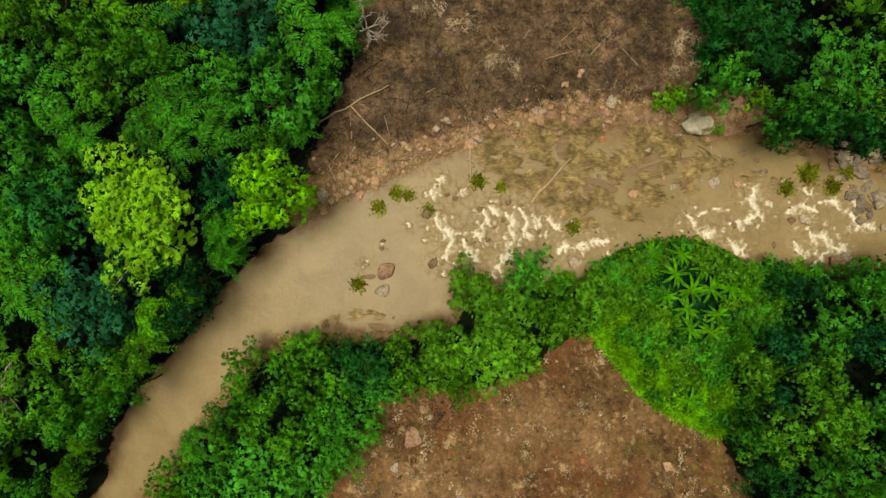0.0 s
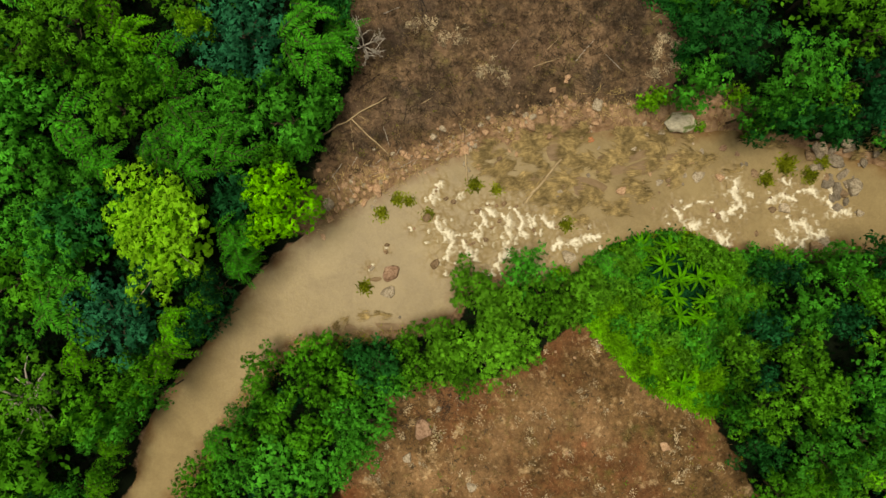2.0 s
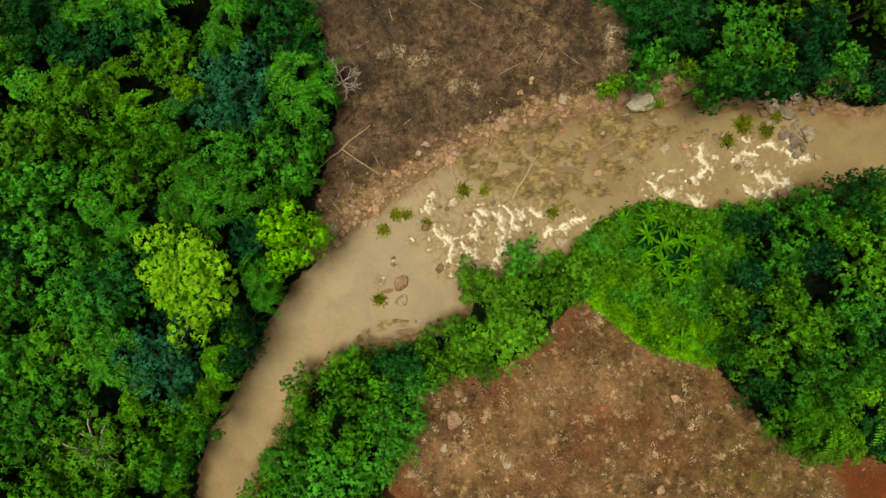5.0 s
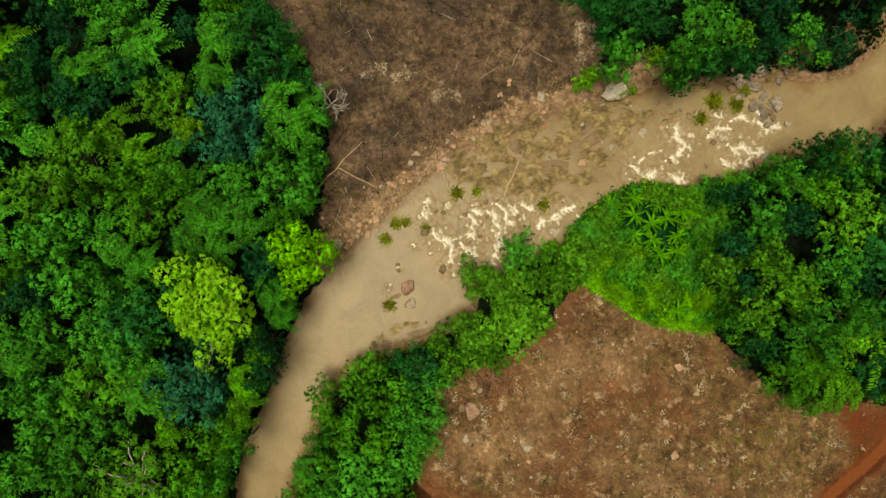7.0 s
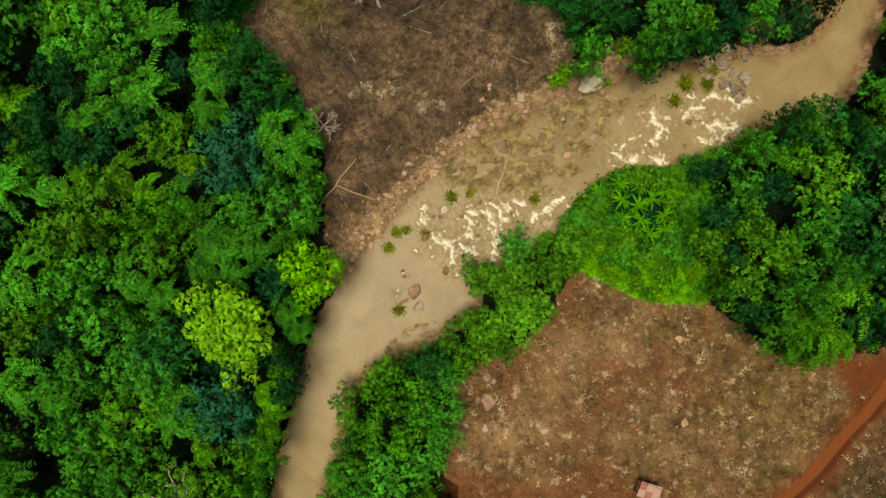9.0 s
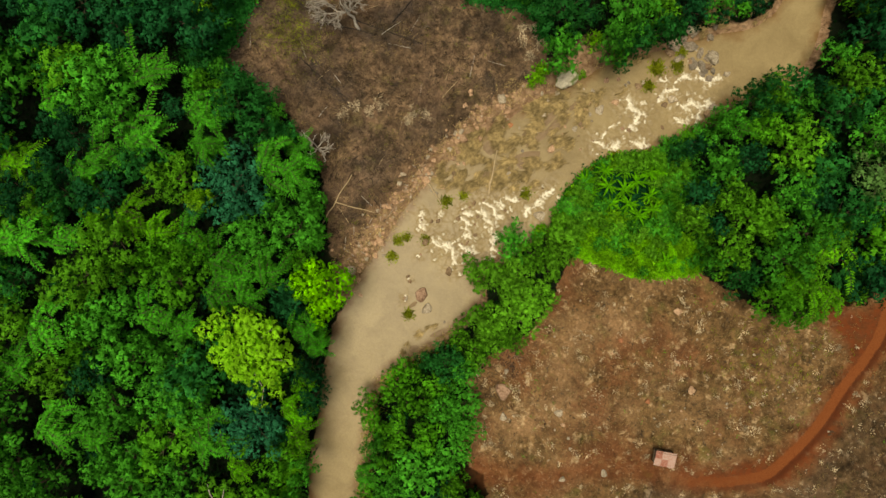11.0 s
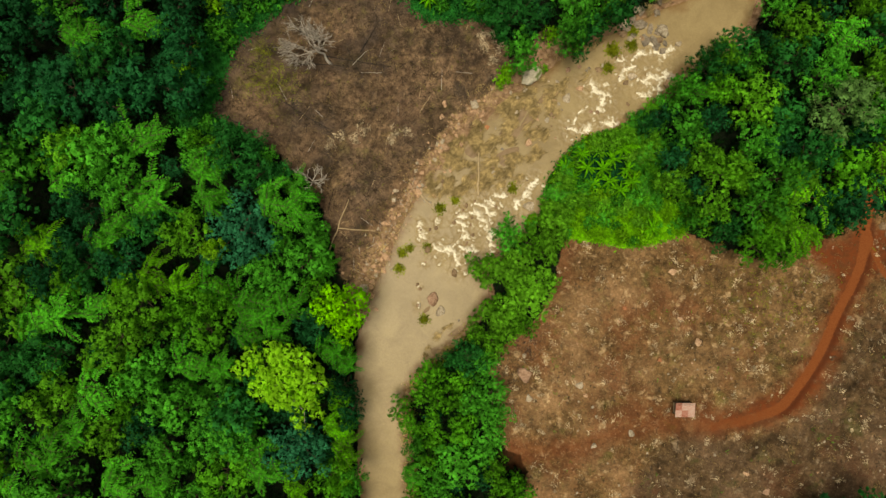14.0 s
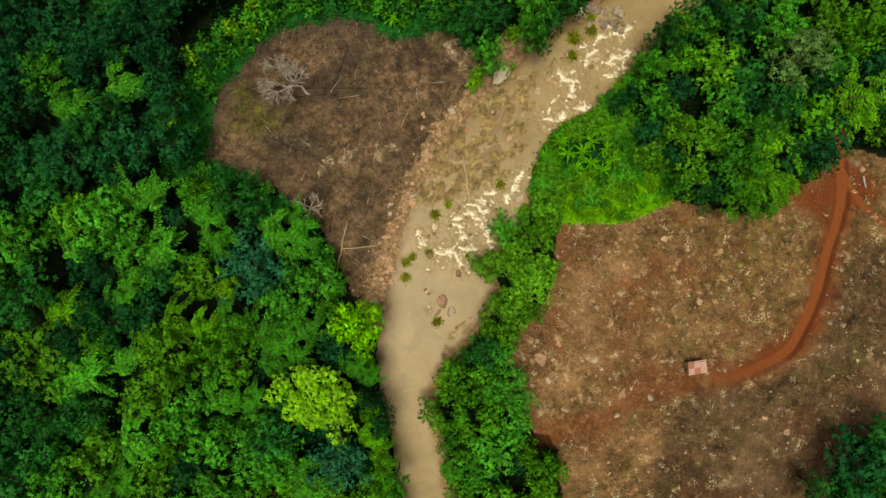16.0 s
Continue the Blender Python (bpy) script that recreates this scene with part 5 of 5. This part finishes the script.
x, y = [(8.5, 24.6)][0]
big = stone("bank_boulder", x, y, 1.35, "grey", "under moss at the bank", "", 0.25, 1.25)
big.data = block_mesh(23, MOSSY, 0.6, 30)
big.rotation_euler = (0, 0, radians(50))
strip = STRIP[:73]
for k in range(290):
    p = strip[rng.integers(len(strip))] + rng.normal(size=2) * 1.1
    stone("bank_stone", p[0], p[1], 0.10 + 0.40 * rng.random() ** 2.2, str(rng.choice(["pink", "pink", "pink", "grey"])), "on the stony river bank", "stones of the bank")
for x, y, r, k in [(14.0, -15.7, 1.3, 'red'), (15.1, -18.5, 0.7, 'grey'), (21.4, -15.7, 0.6, 'grey'), (25.7, -4.5, 0.4, 'orange'), (31.2, 1.3, 0.6, 'pink'), (31.3, -10.5, 0.5, 'orange'), (29.3, -20.8, 0.6, 'grey'), (48.0, -25.6, 0.6, 'red'), (53.3, -28.8, 0.6, 'pink'), (24.5, -23.3, 0.5, 'grey'), (57.8, 11.8, 0.7, 'wet'), (58.6, 11.0, 0.6, 'pink'), (45.0, -23.6, 0.5, 'pink'), (55.8, -28.8, 0.5, 'grey'), (22.4, -16.9, 0.4, 'pink'), (23.6, -18.2, 0.3, 'grey'), (13.5, -12.9, 0.4, 'grey'), (36.0, -7.4, 0.6, 'pink'), (33.2, -4.7, 0.4, 'pink')]:
    stone("field_stone", x, y, r, k, "on the cleared brown field", "stones of the field")
lo, hi = CLEARING_B.min(0), CLEARING_B.max(0)
cand = rng.uniform(lo, hi, (420, 2))
cand = cand[(signed(cand, CLEARING_B) < -1) & (edge_distance(cand, TRACK) > 1.5)][:150]
for x, y in cand:
    stone("field_stone", x, y, rng.uniform(0.10, 0.26), str(rng.choice(["pink", "grey", "grey"])), "on the cleared brown field", "stones of the field")


# ---- dry stuff on the fields and in the shallows ----
def tufts(name, label, category, spots, count, length, width, mat, seed, flat=0.6, spread=0.14):
    """Many small tufts of blades in one mesh."""
    r = np.random.default_rng(seed)
    spots = np.asarray(spots)
    base = np.repeat(spots, count, 0) + r.normal(size=(len(spots) * count, 2)) * spread * np.repeat(r.uniform(0.5, 1.5, len(spots)), count)[:, None]
    z = np.repeat([ground_at(*p) for p in spots], count)
    ang = r.uniform(0, 2 * math.pi, len(base))
    el = r.uniform(0.15, 1.0, len(base)) * flat
    way = np.stack([np.cos(ang) * np.cos(el), np.sin(ang) * np.cos(el), np.sin(el)], 1)
    ln = r.uniform(*length, len(base))
    v, f = blades(np.column_stack([base, z + 0.02]), way, ln, ln * width, 0.05, 0.1)
    return tagged(new(name, mesh_of(name, v, f, mat)), label, category, kind="stuff")


def scattered(poly, n, seed, inset=0.5, patch=None):
    r = np.random.default_rng(seed)
    c = r.uniform(poly.min(0), poly.max(0), (n, 2))
    c = c[signed(c, poly) < -inset]
    c = c[edge_distance(c, TRACK) > 1.2]
    return c if patch is None else c[wobble(c, patch, seed) > 0.25]


tufts("pale_dry_tufts", "pale dry weed tufts on the cleared field", "dry grass", scattered(CLEARING_B, 2600, 61, 0.4, 2.6), 22, (0.12, 0.32), 0.30, LEAF["pale"], 62, 0.9, 0.22)
tufts("dry_grass", "low dry straw on the cleared field", "dry grass", scattered(CLEARING_B, 3600, 63, 0.2), 6, (0.15, 0.35), 0.2, LEAF["dry"], 64)
tufts("dark_weeds", "dark withered weeds on the cleared field", "weeds", scattered(CLEARING_B, 1500, 71, 0.2, 1.5), 8, (0.15, 0.4), 0.35, LEAF["burnt"], 72)
tufts("green_weeds", "small green weeds on the cleared field", "weeds", scattered(CLEARING_B, 500, 65, 0.5, 5.0), 8, (0.08, 0.20), 0.4, LEAF["olive"], 66)
meadow = scattered(LUSH, 8200, 74, -0.6)
meadow = meadow[signed(meadow, GROVE) > -0.4 + 0.5 * wobble(meadow, 1.5, 6)]
near_field = signed(meadow, CLEARING_B) < 4.6 + 1.6 * wobble(meadow, 3.0, 7)
tufts("bank_weeds", "dense mid-green weeds along the river bank", "weeds", meadow[~near_field], 11, (0.3, 0.8), 0.26, LEAF["fern"], 79, 1.25, 0.30)
meadow = meadow[near_field]
tufts("lush_weeds", "dense yellow-green weeds between river and field", "weeds", meadow, 11, (0.3, 0.8), 0.26, LEAF["grass"], 76, 1.25, 0.30)
r9 = np.random.default_rng(95)
weedy = np.array([(44.1, 0.1)][0]) + r9.normal(size=(260, 2)) * (4.2, 3.6)
tufts("field_seedlings", "scattered green seedlings on the cleared field", "weeds", weedy[edge_distance(weedy, TRACK) > 1.6], 6, (0.10, 0.24), 0.40, LEAF["yellow"], 96)
tufts("charred_twigs", "charred black twigs on the burnt clearing", "twigs", scattered(CLEARING_A, 700, 97, 0.4), 3, (0.5, 1.5), 0.035, CHAR, 98, 0.25, 0.4)
tufts("edge_twigs", "dark dry twigs along the field edge", "twigs", np.array([(13.0, -12.6), (13.4, -15.5), (13.2, -10.3)])[r9.integers(0, 3, 90)] + r9.normal(size=(90, 2)) * 1.3, 6, (0.3, 0.9), 0.05, CHAR, 99, 0.4, 0.3)
# the dark leaf colour here stands for the shade between the banana plants
tufts("grove_weeds", "low weeds below the banana plants, dark green in place of shade", "weeds", scattered(GROVE, 1900, 75, -0.4), 11, (0.25, 0.6), 0.3, LEAF["dark"], 77, 1.1, 0.3)
r9 = np.random.default_rng(87)
weeds = np.stack([r9.uniform(-42, 4, 15000), r9.uniform(10, 42, 15000)], 1)
ring = signed(weeds, CLEARING_A)
weeds = weeds[(ring > -0.3 + 0.4 * wobble(weeds, 1.2, 9)) & (ring < 4.6 + 1.2 * wobble(weeds, 4.0, 9)) & ((weeds[:, 1] > 22) | (weeds[:, 0] < -27)) & (signed(weeds, RIVER) > 3)]
tufts("clearing_weeds", "dense mid-green weeds round the burnt clearing", "weeds", weeds[:3600], 11, (0.35, 0.9), 0.28, LEAF["deep"], 88, 1.25, 0.34)
tufts("withered_stalks", "withered brown stalks on the burnt clearing", "dry grass", scattered(CLEARING_A, 6500, 67, 0.0), 8, (0.2, 0.6), 0.10, LEAF["burnt"], 68, 0.9)
tufts("pale_stalks", "pale dry stalks on the burnt clearing", "dry grass", scattered(CLEARING_A, 4200, 69, 0.4, 3.0), 10, (0.15, 0.4), 0.10, LEAF["dry"], 70, 0.9, 0.22)
tufts("green_regrowth", "thin yellow-green regrowth on the burnt clearing", "grass", np.vstack([np.array([(-26.4, 17.8)]) + rng.normal(size=(420, 2)) * (2.2, 1.6), np.array([(-27.2, 21.8)]) + rng.normal(size=(120, 2)) * 0.9, scattered(CLEARING_A, 500, 73, 0.3, 4.0)]), 9, (0.12, 0.28), 0.16, LEAF["yellow"], 74, 0.8, 0.2)
tufts("pale_stalk_clumps", "bleached stalk clumps on the burnt clearing", "dry grass", np.repeat([(-16.7, 10.9), (-15.4, 11.9), (-13.4, 12.0), (-12.6, 13.4), (-8.9, 12.4), (-8.4, 13.4), (-7.0, 14.0), (0.9, 28.5), (2.4, 29.0), (1.8, 27.0), (3.5, 27.4), (3.1, 25.3)], 7, 0) + rng.normal(size=(84, 2)) * 0.35, 22, (0.2, 0.5), 0.10, LEAF["pale"], 76, 0.9)
tufts("bank_straw", "dry straw and twigs washed onto the stony bank", "straw", STRIP[(len(STRIP) * rng.random(380) ** 1.7).astype(int)] + rng.normal(size=(380, 2)) * 1.2, 11, (0.25, 0.8), 0.07, LEAF["reed"], 78, 0.4, 0.25)

r9 = np.random.default_rng(83)
low = BANK_EAST[(BANK_EAST[:, 1] > -40) & (BANK_EAST[:, 1] < -10)]
low = low[r9.integers(0, len(low), 300)] + r9.normal(size=(300, 2)) * 0.55 + np.array([0.5, -0.2])
tufts("bank_grass", "yellowish dry grass along the low river bank", "grass", low[::2], 11, (0.25, 0.75), 0.08, LEAF["reed"], 84, 0.5, 0.25)
tufts("bank_sedge", "thin yellow-green sedge along the low river bank", "grass", low[1::2], 9, (0.25, 0.6), 0.10, LEAF["yellow"], 85, 0.8, 0.25)

shoal = spline([(-2.7, 8.1), (-0.1, 12.4), (4.2, 17.4), (9.8, 23.3), (14.2, 24.7), (12.4, 19.1), (10.3, 13.7), (7.0, 10.0), (3.6, 9.3), (0.5, 6.9)], 6, True)
r9 = np.random.default_rng(81)
roots = r9.uniform(shoal.min(0), shoal.max(0), (1500, 2))
roots = roots[(signed(roots, shoal) < 0.7 + wobble(roots, 2.0, 3)) & (wobble(roots, 2.2, 8) > 0.0)][:300]
roots = np.vstack([roots, [(14.7, 29.3), (15.7, 29.9), (16.7, 30.4), (13.8, 28.6), (17.6, 31.1), (18.1, 32.8), (1.9, -12.1), (2.5, -11.1), (0.7, -13.9), (3.5, -10.5), (0.4, -15.1), (16.1, 25.3), (16.3, 26.5), (0.5, 9.0), (2.4, 8.8), (4.2, 10.6)] + [(28.0, 40.8), (28.4, 42.2), (29.8, 41.0), (29.2, 43.8), (29.9, 44.8), (28.9, 39.7), (30.0, 46.1)]])
u9 = r9.random(80)[:, None]
roots = np.vstack([roots, np.array([(24.6, 37.2)]) * (1 - u9) + np.array([(31.0, 46.0)]) * u9 + r9.normal(size=(80, 2)) * 0.9 + np.array([-0.9, 0.7])])
per = r9.integers(14, 52, len(roots))
c = np.repeat(roots, per, 0) + r9.normal(size=(per.sum(), 2)) * np.repeat(r9.uniform(0.10, 0.26, len(roots)), per)[:, None]
_, _, tw = flow(roots)
a0 = np.repeat(np.arctan2(-tw[:, 1], -tw[:, 0]) + r9.normal(size=len(roots)) * 0.32, per) + r9.normal(size=len(c)) * 0.20
ln = np.repeat(r9.uniform(0.7, 1.7, len(roots)), per) * r9.uniform(0.5, 1.1, len(c))
v, f = blades(np.column_stack([c, np.repeat(np.maximum([ground_at(*p) for p in roots], 0), per) + r9.uniform(0.04, 0.16, len(c))]), np.stack([np.cos(a0), np.sin(a0), 0 * a0], 1), ln, 0.06 + 0.06 * r9.random(len(c)), 0.05, 0.02)
tagged(new("flattened_reeds", mesh_of("flattened_reeds", v, f, LEAF["reed"])), "flattened straw-coloured reeds in the muddy shallows", "reeds", kind="stuff")
for k in range(110):
    p = roots[r9.integers(len(roots))] + r9.normal(size=2) * 0.7
    stone("shallows_stone", p[0], p[1], 0.12 + 0.34 * r9.random() ** 2, str(r9.choice(["wet", "slate", "pink", "grey"])), "in the muddy shallows", "stones of the shallows", 0.1)
# low mud bars under the reeds
mud = Mat("wet_mud", 0.55, 0.3)
mud.color(mud.ramp(mud.noise(1.5, 7, 0.65), (0.3, (0.16, 0.098, 0.046)), (0.7, (0.30, 0.205, 0.112)))).bump(mud.noise(5, 6, 0.7), 0.6, 0.1)
MUD = [stone_mesh(70 + k, mud.m) for k in range(3)]
bar = []
for k, (x, y, r) in enumerate([(2.4, 13.8, 2.2), (6.6, 16.8, 2.5), (9.6, 19.2, 2.5), (7.1, 13.6, 2.5), (7.5, 19.6, 1.9), (11.1, 22.3, 1.6), (3.1, 9.7, 1.6), (5.1, 20.2, 1.6), (-0.3, -9.1, 0.8), (-0.4, 8.4, 1.4), (1.6, -14.3, 1.2), (4.4, -11.3, 1.6), (5.9, -8.9, 1.4), (0.9, -16.2, 0.8)]):
    ob = new("mud_bar", MUD[k % 3])
    ob.matrix_basis = pose(x, y, -0.08, 0, 0, 45 + rng.uniform(-20, 20))
    ob.scale = (r * 1.5, r * 0.7, 0.24)
    tagged(ob, "low brown mud bar in the muddy shallows", "mud bar", "mud bars")


# ---- poles, driftwood and dead trees ----
def pole(a, b, za, zb, rad, mat, name, label):
    r = np.random.default_rng(int(abs(a[0] * 97 + b[1] * 31)) + 5)
    tv, tf = [], []
    line = bent((0, 0, 0), (b[0] - a[0], b[1] - a[1], zb - za), r, 0.012, 9)
    rr = np.linspace(rad, rad * 0.55, 9) * (1 + 0.12 * np.cos(np.arange(9) * math.pi))
    tube(tv, tf, line, rr, 7)
    ob = new(name, smooth(mesh_of(name, tv, tf, mat)))
    ob.location = (a[0], a[1], za)
    return tagged(ob, label, "pole" if name == "bamboo_pole" else "branch")


for (a, b, za, zb, rad) in ([(-14.5, -3.4), (-13.0, 3.9)] + [1.85, 1.9, 0.10], [(-13.8, -0.1), (-7.5, 0.4)] + [2.0, 0.7, 0.08], [(4.1, 7.3), (3.2, 13.1)] + [0.1, 0.5, 0.16], [(-3.7, 6.2), (-1.2, 4.2)] + [0.4, 0.15, 0.10]):
    pole(a, b, za, zb, rad, POLE, "bamboo_pole", "long dry bamboo pole lying by the river")
for k in range(46):
    p = strip[rng.integers(0, 40)] + rng.normal(size=2) * 0.9 + np.array([-0.5, 0.4])
    ang, ln = rng.uniform(0, 6.28), rng.uniform(0.5, 1.9)
    e = p + ln * np.array([math.cos(ang), math.sin(ang)])
    pole(p, e, ground_at(*p) + 0.05, ground_at(*e) + 0.05, rng.uniform(0.018, 0.045), PALE if k % 3 else BARK, "driftwood_branch", "bleached driftwood branch on the stony bank")
for k, p in enumerate(scattered(CLEARING_A, 130, 91, 1.0)[:55]):
    ang, ln = rng.uniform(0, 6.28), rng.uniform(0.8, 3.0)
    e = p + ln * np.array([math.cos(ang), math.sin(ang)])
    pole(p, e, ground_at(*p) + 0.06, ground_at(*e) + 0.06, rng.uniform(0.02, 0.05), (CHAR, POLE, PALE, BARK)[k % 4], "fallen_branch", "thin fallen branch on the burnt clearing")
for a, b in BURNT:
    pole(a, b, ground_at(*a) + 0.08, ground_at(*b) + 0.08, 0.07, CHAR, "charred_branch", "charred black branch on the burnt clearing")
    for _ in range(4):
        u = rng.random()
        p = np.array(a) * (1 - u) + np.array(b) * u
        e = p + rng.normal(size=2) * 1.1
        pole(p, e, ground_at(*p) + 0.08, ground_at(*e) + 0.08, 0.03, CHAR, "charred_branch", "charred black branch on the burnt clearing")
a, b = [(58.7, 10.0), (59.0, 8.4)]
pole(a, b, ground_at(*a) + 0.15, ground_at(*b) + 0.15, 0.16, PALE, "pale_log", "short pale log beside the red track")


def dead_tree(x, y, height_, spread, seed, lean, label, boughs=7, forks=3):
    """A bare tree: a leaning trunk and boughs that fork three times."""
    r = np.random.default_rng(seed)
    ob = thing("dead_tree", label, "dead tree", m=pose(x, y, ground_at(x, y) - 0.1))
    tv, tf = [], []
    top = np.array([lean[0], lean[1], height_ * 0.5])
    tube(tv, tf, bent((0, 0, 0), top, r, 0.04, 6), np.linspace(0.12, 0.06, 6) * spread / 3, 8)
    part("trunk", smooth(mesh_of("trunk", tv, tf, PALE)), ob)

    def fork(a, way, ln, rad, depth, tv, tf):
        b = a + unit(way) * ln
        tube(tv, tf, bent(a, b, r, 0.09, 4), np.linspace(rad, rad * 0.5, 4), 4)
        if depth:
            for _ in range(5 if depth > 1 else 4):
                fork(a + (b - a) * r.uniform(0.45, 1.0), unit(way) + r.normal(size=3) * 0.55, ln * r.uniform(0.45, 0.7), rad * 0.58, depth - 1, tv, tf)

    for k in range(boughs):
        ang = k * 2.4 + r.uniform(-0.3, 0.3)
        tv, tf = [], []
        way = np.array([math.cos(ang), math.sin(ang), r.uniform(0.35, 1.1)]) + np.array([*lean, 0]) * 0.25
        fork(top * r.uniform(0.7, 1.0), way, spread * r.uniform(0.4, 0.62), (0.050 if forks > 2 else 0.075) * spread / 3, forks, tv, tf)
        part("bough", smooth(mesh_of("bough", tv, tf, PALE)), ob)
    return ob


(x, y), (x2, y2) = [(-17.2, 5.0), (-19.7, 22.2)]
dead_tree(x, y, 4.0, 3.4, 101, (-0.6, 0.5), "bleached bare dead tree at the forest edge", 6, 2)
dead_tree(x2 + 1.6, y2 - 0.9, 4.0, 5.4, 102, (-2.0, 1.2), "large bleached bare dead tree on the burnt clearing", 8)


# ---- field hut ----
def sheet_mat(name, a, b, c):
    m = Mat(name, 0.6, 0.4, 0.2)
    base = m.mix(m.ramp(m.noise(3.0, 7, 0.7, m.coords((1, 4, 1))), (0.42, 0.0), (0.58, 1.0)), a, b)
    m.color(m.mix(m.ramp(m.noise(9, 6, 0.7), (0.55, 0.0), (0.7, 0.7)), base, c))
    return m.m


RUST = sheet_mat("rusted_tin_sheet", (0.30, 0.085, 0.05), (0.46, 0.24, 0.18), (0.30, 0.07, 0.04))
TIN = sheet_mat("pale_tin_sheet", (0.52, 0.40, 0.34), (0.47, 0.25, 0.19), (0.38, 0.12, 0.08))
x, y = [(34.7, -16.3)][0]
hz = ground_at(x, y)
hut = thing("field_hut", "small field hut with rusted pale tin roof", "hut", m=pose(x + 0.4, y, hz, 0, 0, 9))
hut.scale = (0.88, 0.88, 0.8)
for px in (-1.2, 0, 1.2):
    for py, ph in ((-0.85, 1.85), (0.85, 2.15)):
        tv, tf = [], []
        tube(tv, tf, [(px, py, -0.3), (px + 0.01, py, ph * 0.5), (px, py, ph)], [0.06, 0.055, 0.05], 8)
        part("post", smooth(mesh_of("post", tv, tf, BARK)), hut)
for py, ph in ((-0.85, 1.87), (0.85, 2.17)):
    tv, tf = [], []
    tube(tv, tf, [(-1.4, py, ph), (0, py, ph + 0.01), (1.4, py, ph)], [0.045] * 3, 6)
    part("beam", smooth(mesh_of("beam", tv, tf, BARK)), hut)
bm = bmesh.new()
bmesh.ops.create_cube(bm, size=1, matrix=Matrix.Translation((0, 0, 0.55)) @ Matrix.Diagonal((2.5, 1.75, 0.06, 1)))
me = bpy.data.meshes.new("platform")
bm.to_mesh(me)
bm.free()
me.materials.append(POLE)
part("platform", me, hut)
for k, (sx, sy, mat) in enumerate(((-0.95, 0.52, RUST), (0.0, 0.52, TIN), (0.95, 0.52, TIN), (-0.95, -0.52, TIN), (0.0, -0.52, RUST), (0.95, -0.52, TIN))):
    w, d, n = 0.99, 1.10, 26
    vs = []
    for j in (-1, 1):
        for lift in (0, 0.012):
            for i in range(n):
                xx = sx + (i / (n - 1) - 0.5) * w
                yy = sy + j * d / 2
                vs.append((xx, yy, 2.04 + 0.15 * yy + 0.014 * math.sin(i * 1.5) + lift + 0.016 * (sy > 0) + 0.008 * (k % 3 == 1)))
    fs = []
    for i in range(n - 1):
        fs += [(n + i, n + i + 1, 3 * n + i + 1, 3 * n + i), (i + 1, i, 2 * n + i, 2 * n + i + 1), (i, i + 1, n + i + 1, n + i), (2 * n + i + 1, 2 * n + i, 3 * n + i, 3 * n + i + 1)]
    part("roof_sheet", mesh_of("roof_sheet", vs, fs, mat), hut, "rust-red tin sheet" if mat is RUST else "pale tin sheet")


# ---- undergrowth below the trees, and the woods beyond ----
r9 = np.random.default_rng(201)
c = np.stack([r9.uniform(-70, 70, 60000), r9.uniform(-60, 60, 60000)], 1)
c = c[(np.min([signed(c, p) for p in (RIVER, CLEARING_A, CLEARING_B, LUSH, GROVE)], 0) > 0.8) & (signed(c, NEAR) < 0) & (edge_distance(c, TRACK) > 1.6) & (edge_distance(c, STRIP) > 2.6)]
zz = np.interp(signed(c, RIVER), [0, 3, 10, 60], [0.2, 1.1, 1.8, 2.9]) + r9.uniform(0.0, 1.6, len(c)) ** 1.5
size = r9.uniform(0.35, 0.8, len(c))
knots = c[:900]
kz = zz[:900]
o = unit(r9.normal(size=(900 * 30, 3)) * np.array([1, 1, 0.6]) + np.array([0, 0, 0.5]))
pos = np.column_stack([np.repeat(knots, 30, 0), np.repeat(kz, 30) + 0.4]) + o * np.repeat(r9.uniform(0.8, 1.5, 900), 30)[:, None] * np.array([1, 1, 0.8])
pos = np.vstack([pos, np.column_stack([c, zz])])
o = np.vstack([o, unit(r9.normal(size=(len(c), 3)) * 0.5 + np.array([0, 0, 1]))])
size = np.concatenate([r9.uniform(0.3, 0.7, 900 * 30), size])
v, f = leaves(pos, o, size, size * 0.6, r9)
tagged(new("undergrowth", mesh_of("undergrowth", v, f, LEAF["shade"])), "undergrowth below the forest trees, green darkened to stand for shade", "undergrowth", kind="stuff")
c = r9.uniform(-150, 150, (1500, 2))
c = c[(signed(c, NEAR) > 2.5) & (signed(c, RIVER) > 4) & (np.hypot(*c.T) < 150)][:720]
hz9 = height(c)
c, hz9 = np.repeat(c, 48, 0), np.repeat(hz9, 48)
o = unit(r9.normal(size=(len(c), 3)) + np.array([0, 0, 0.5]))
o[:, 2] = np.abs(o[:, 2])
size = r9.uniform(0.9, 1.7, len(c))
v, f = leaves(np.column_stack([c, hz9 + 5.5]) + o * np.array([4.2, 4.2, 3.0]) * r9.uniform(0.75, 1.05, (len(c), 1)), o, size, size * 0.7, r9)
tagged(new("far_woods", mesh_of("far_woods", v, f, LEAF["dark"])), "dark green woods beyond the clearings", "woods", kind="stuff")

# the models that were copied are not part of the place
for ob in [o for models in MODELS.values() for o in models] + bananas:
    for o in (*ob.children_recursive, ob):
        bpy.data.objects.remove(o)
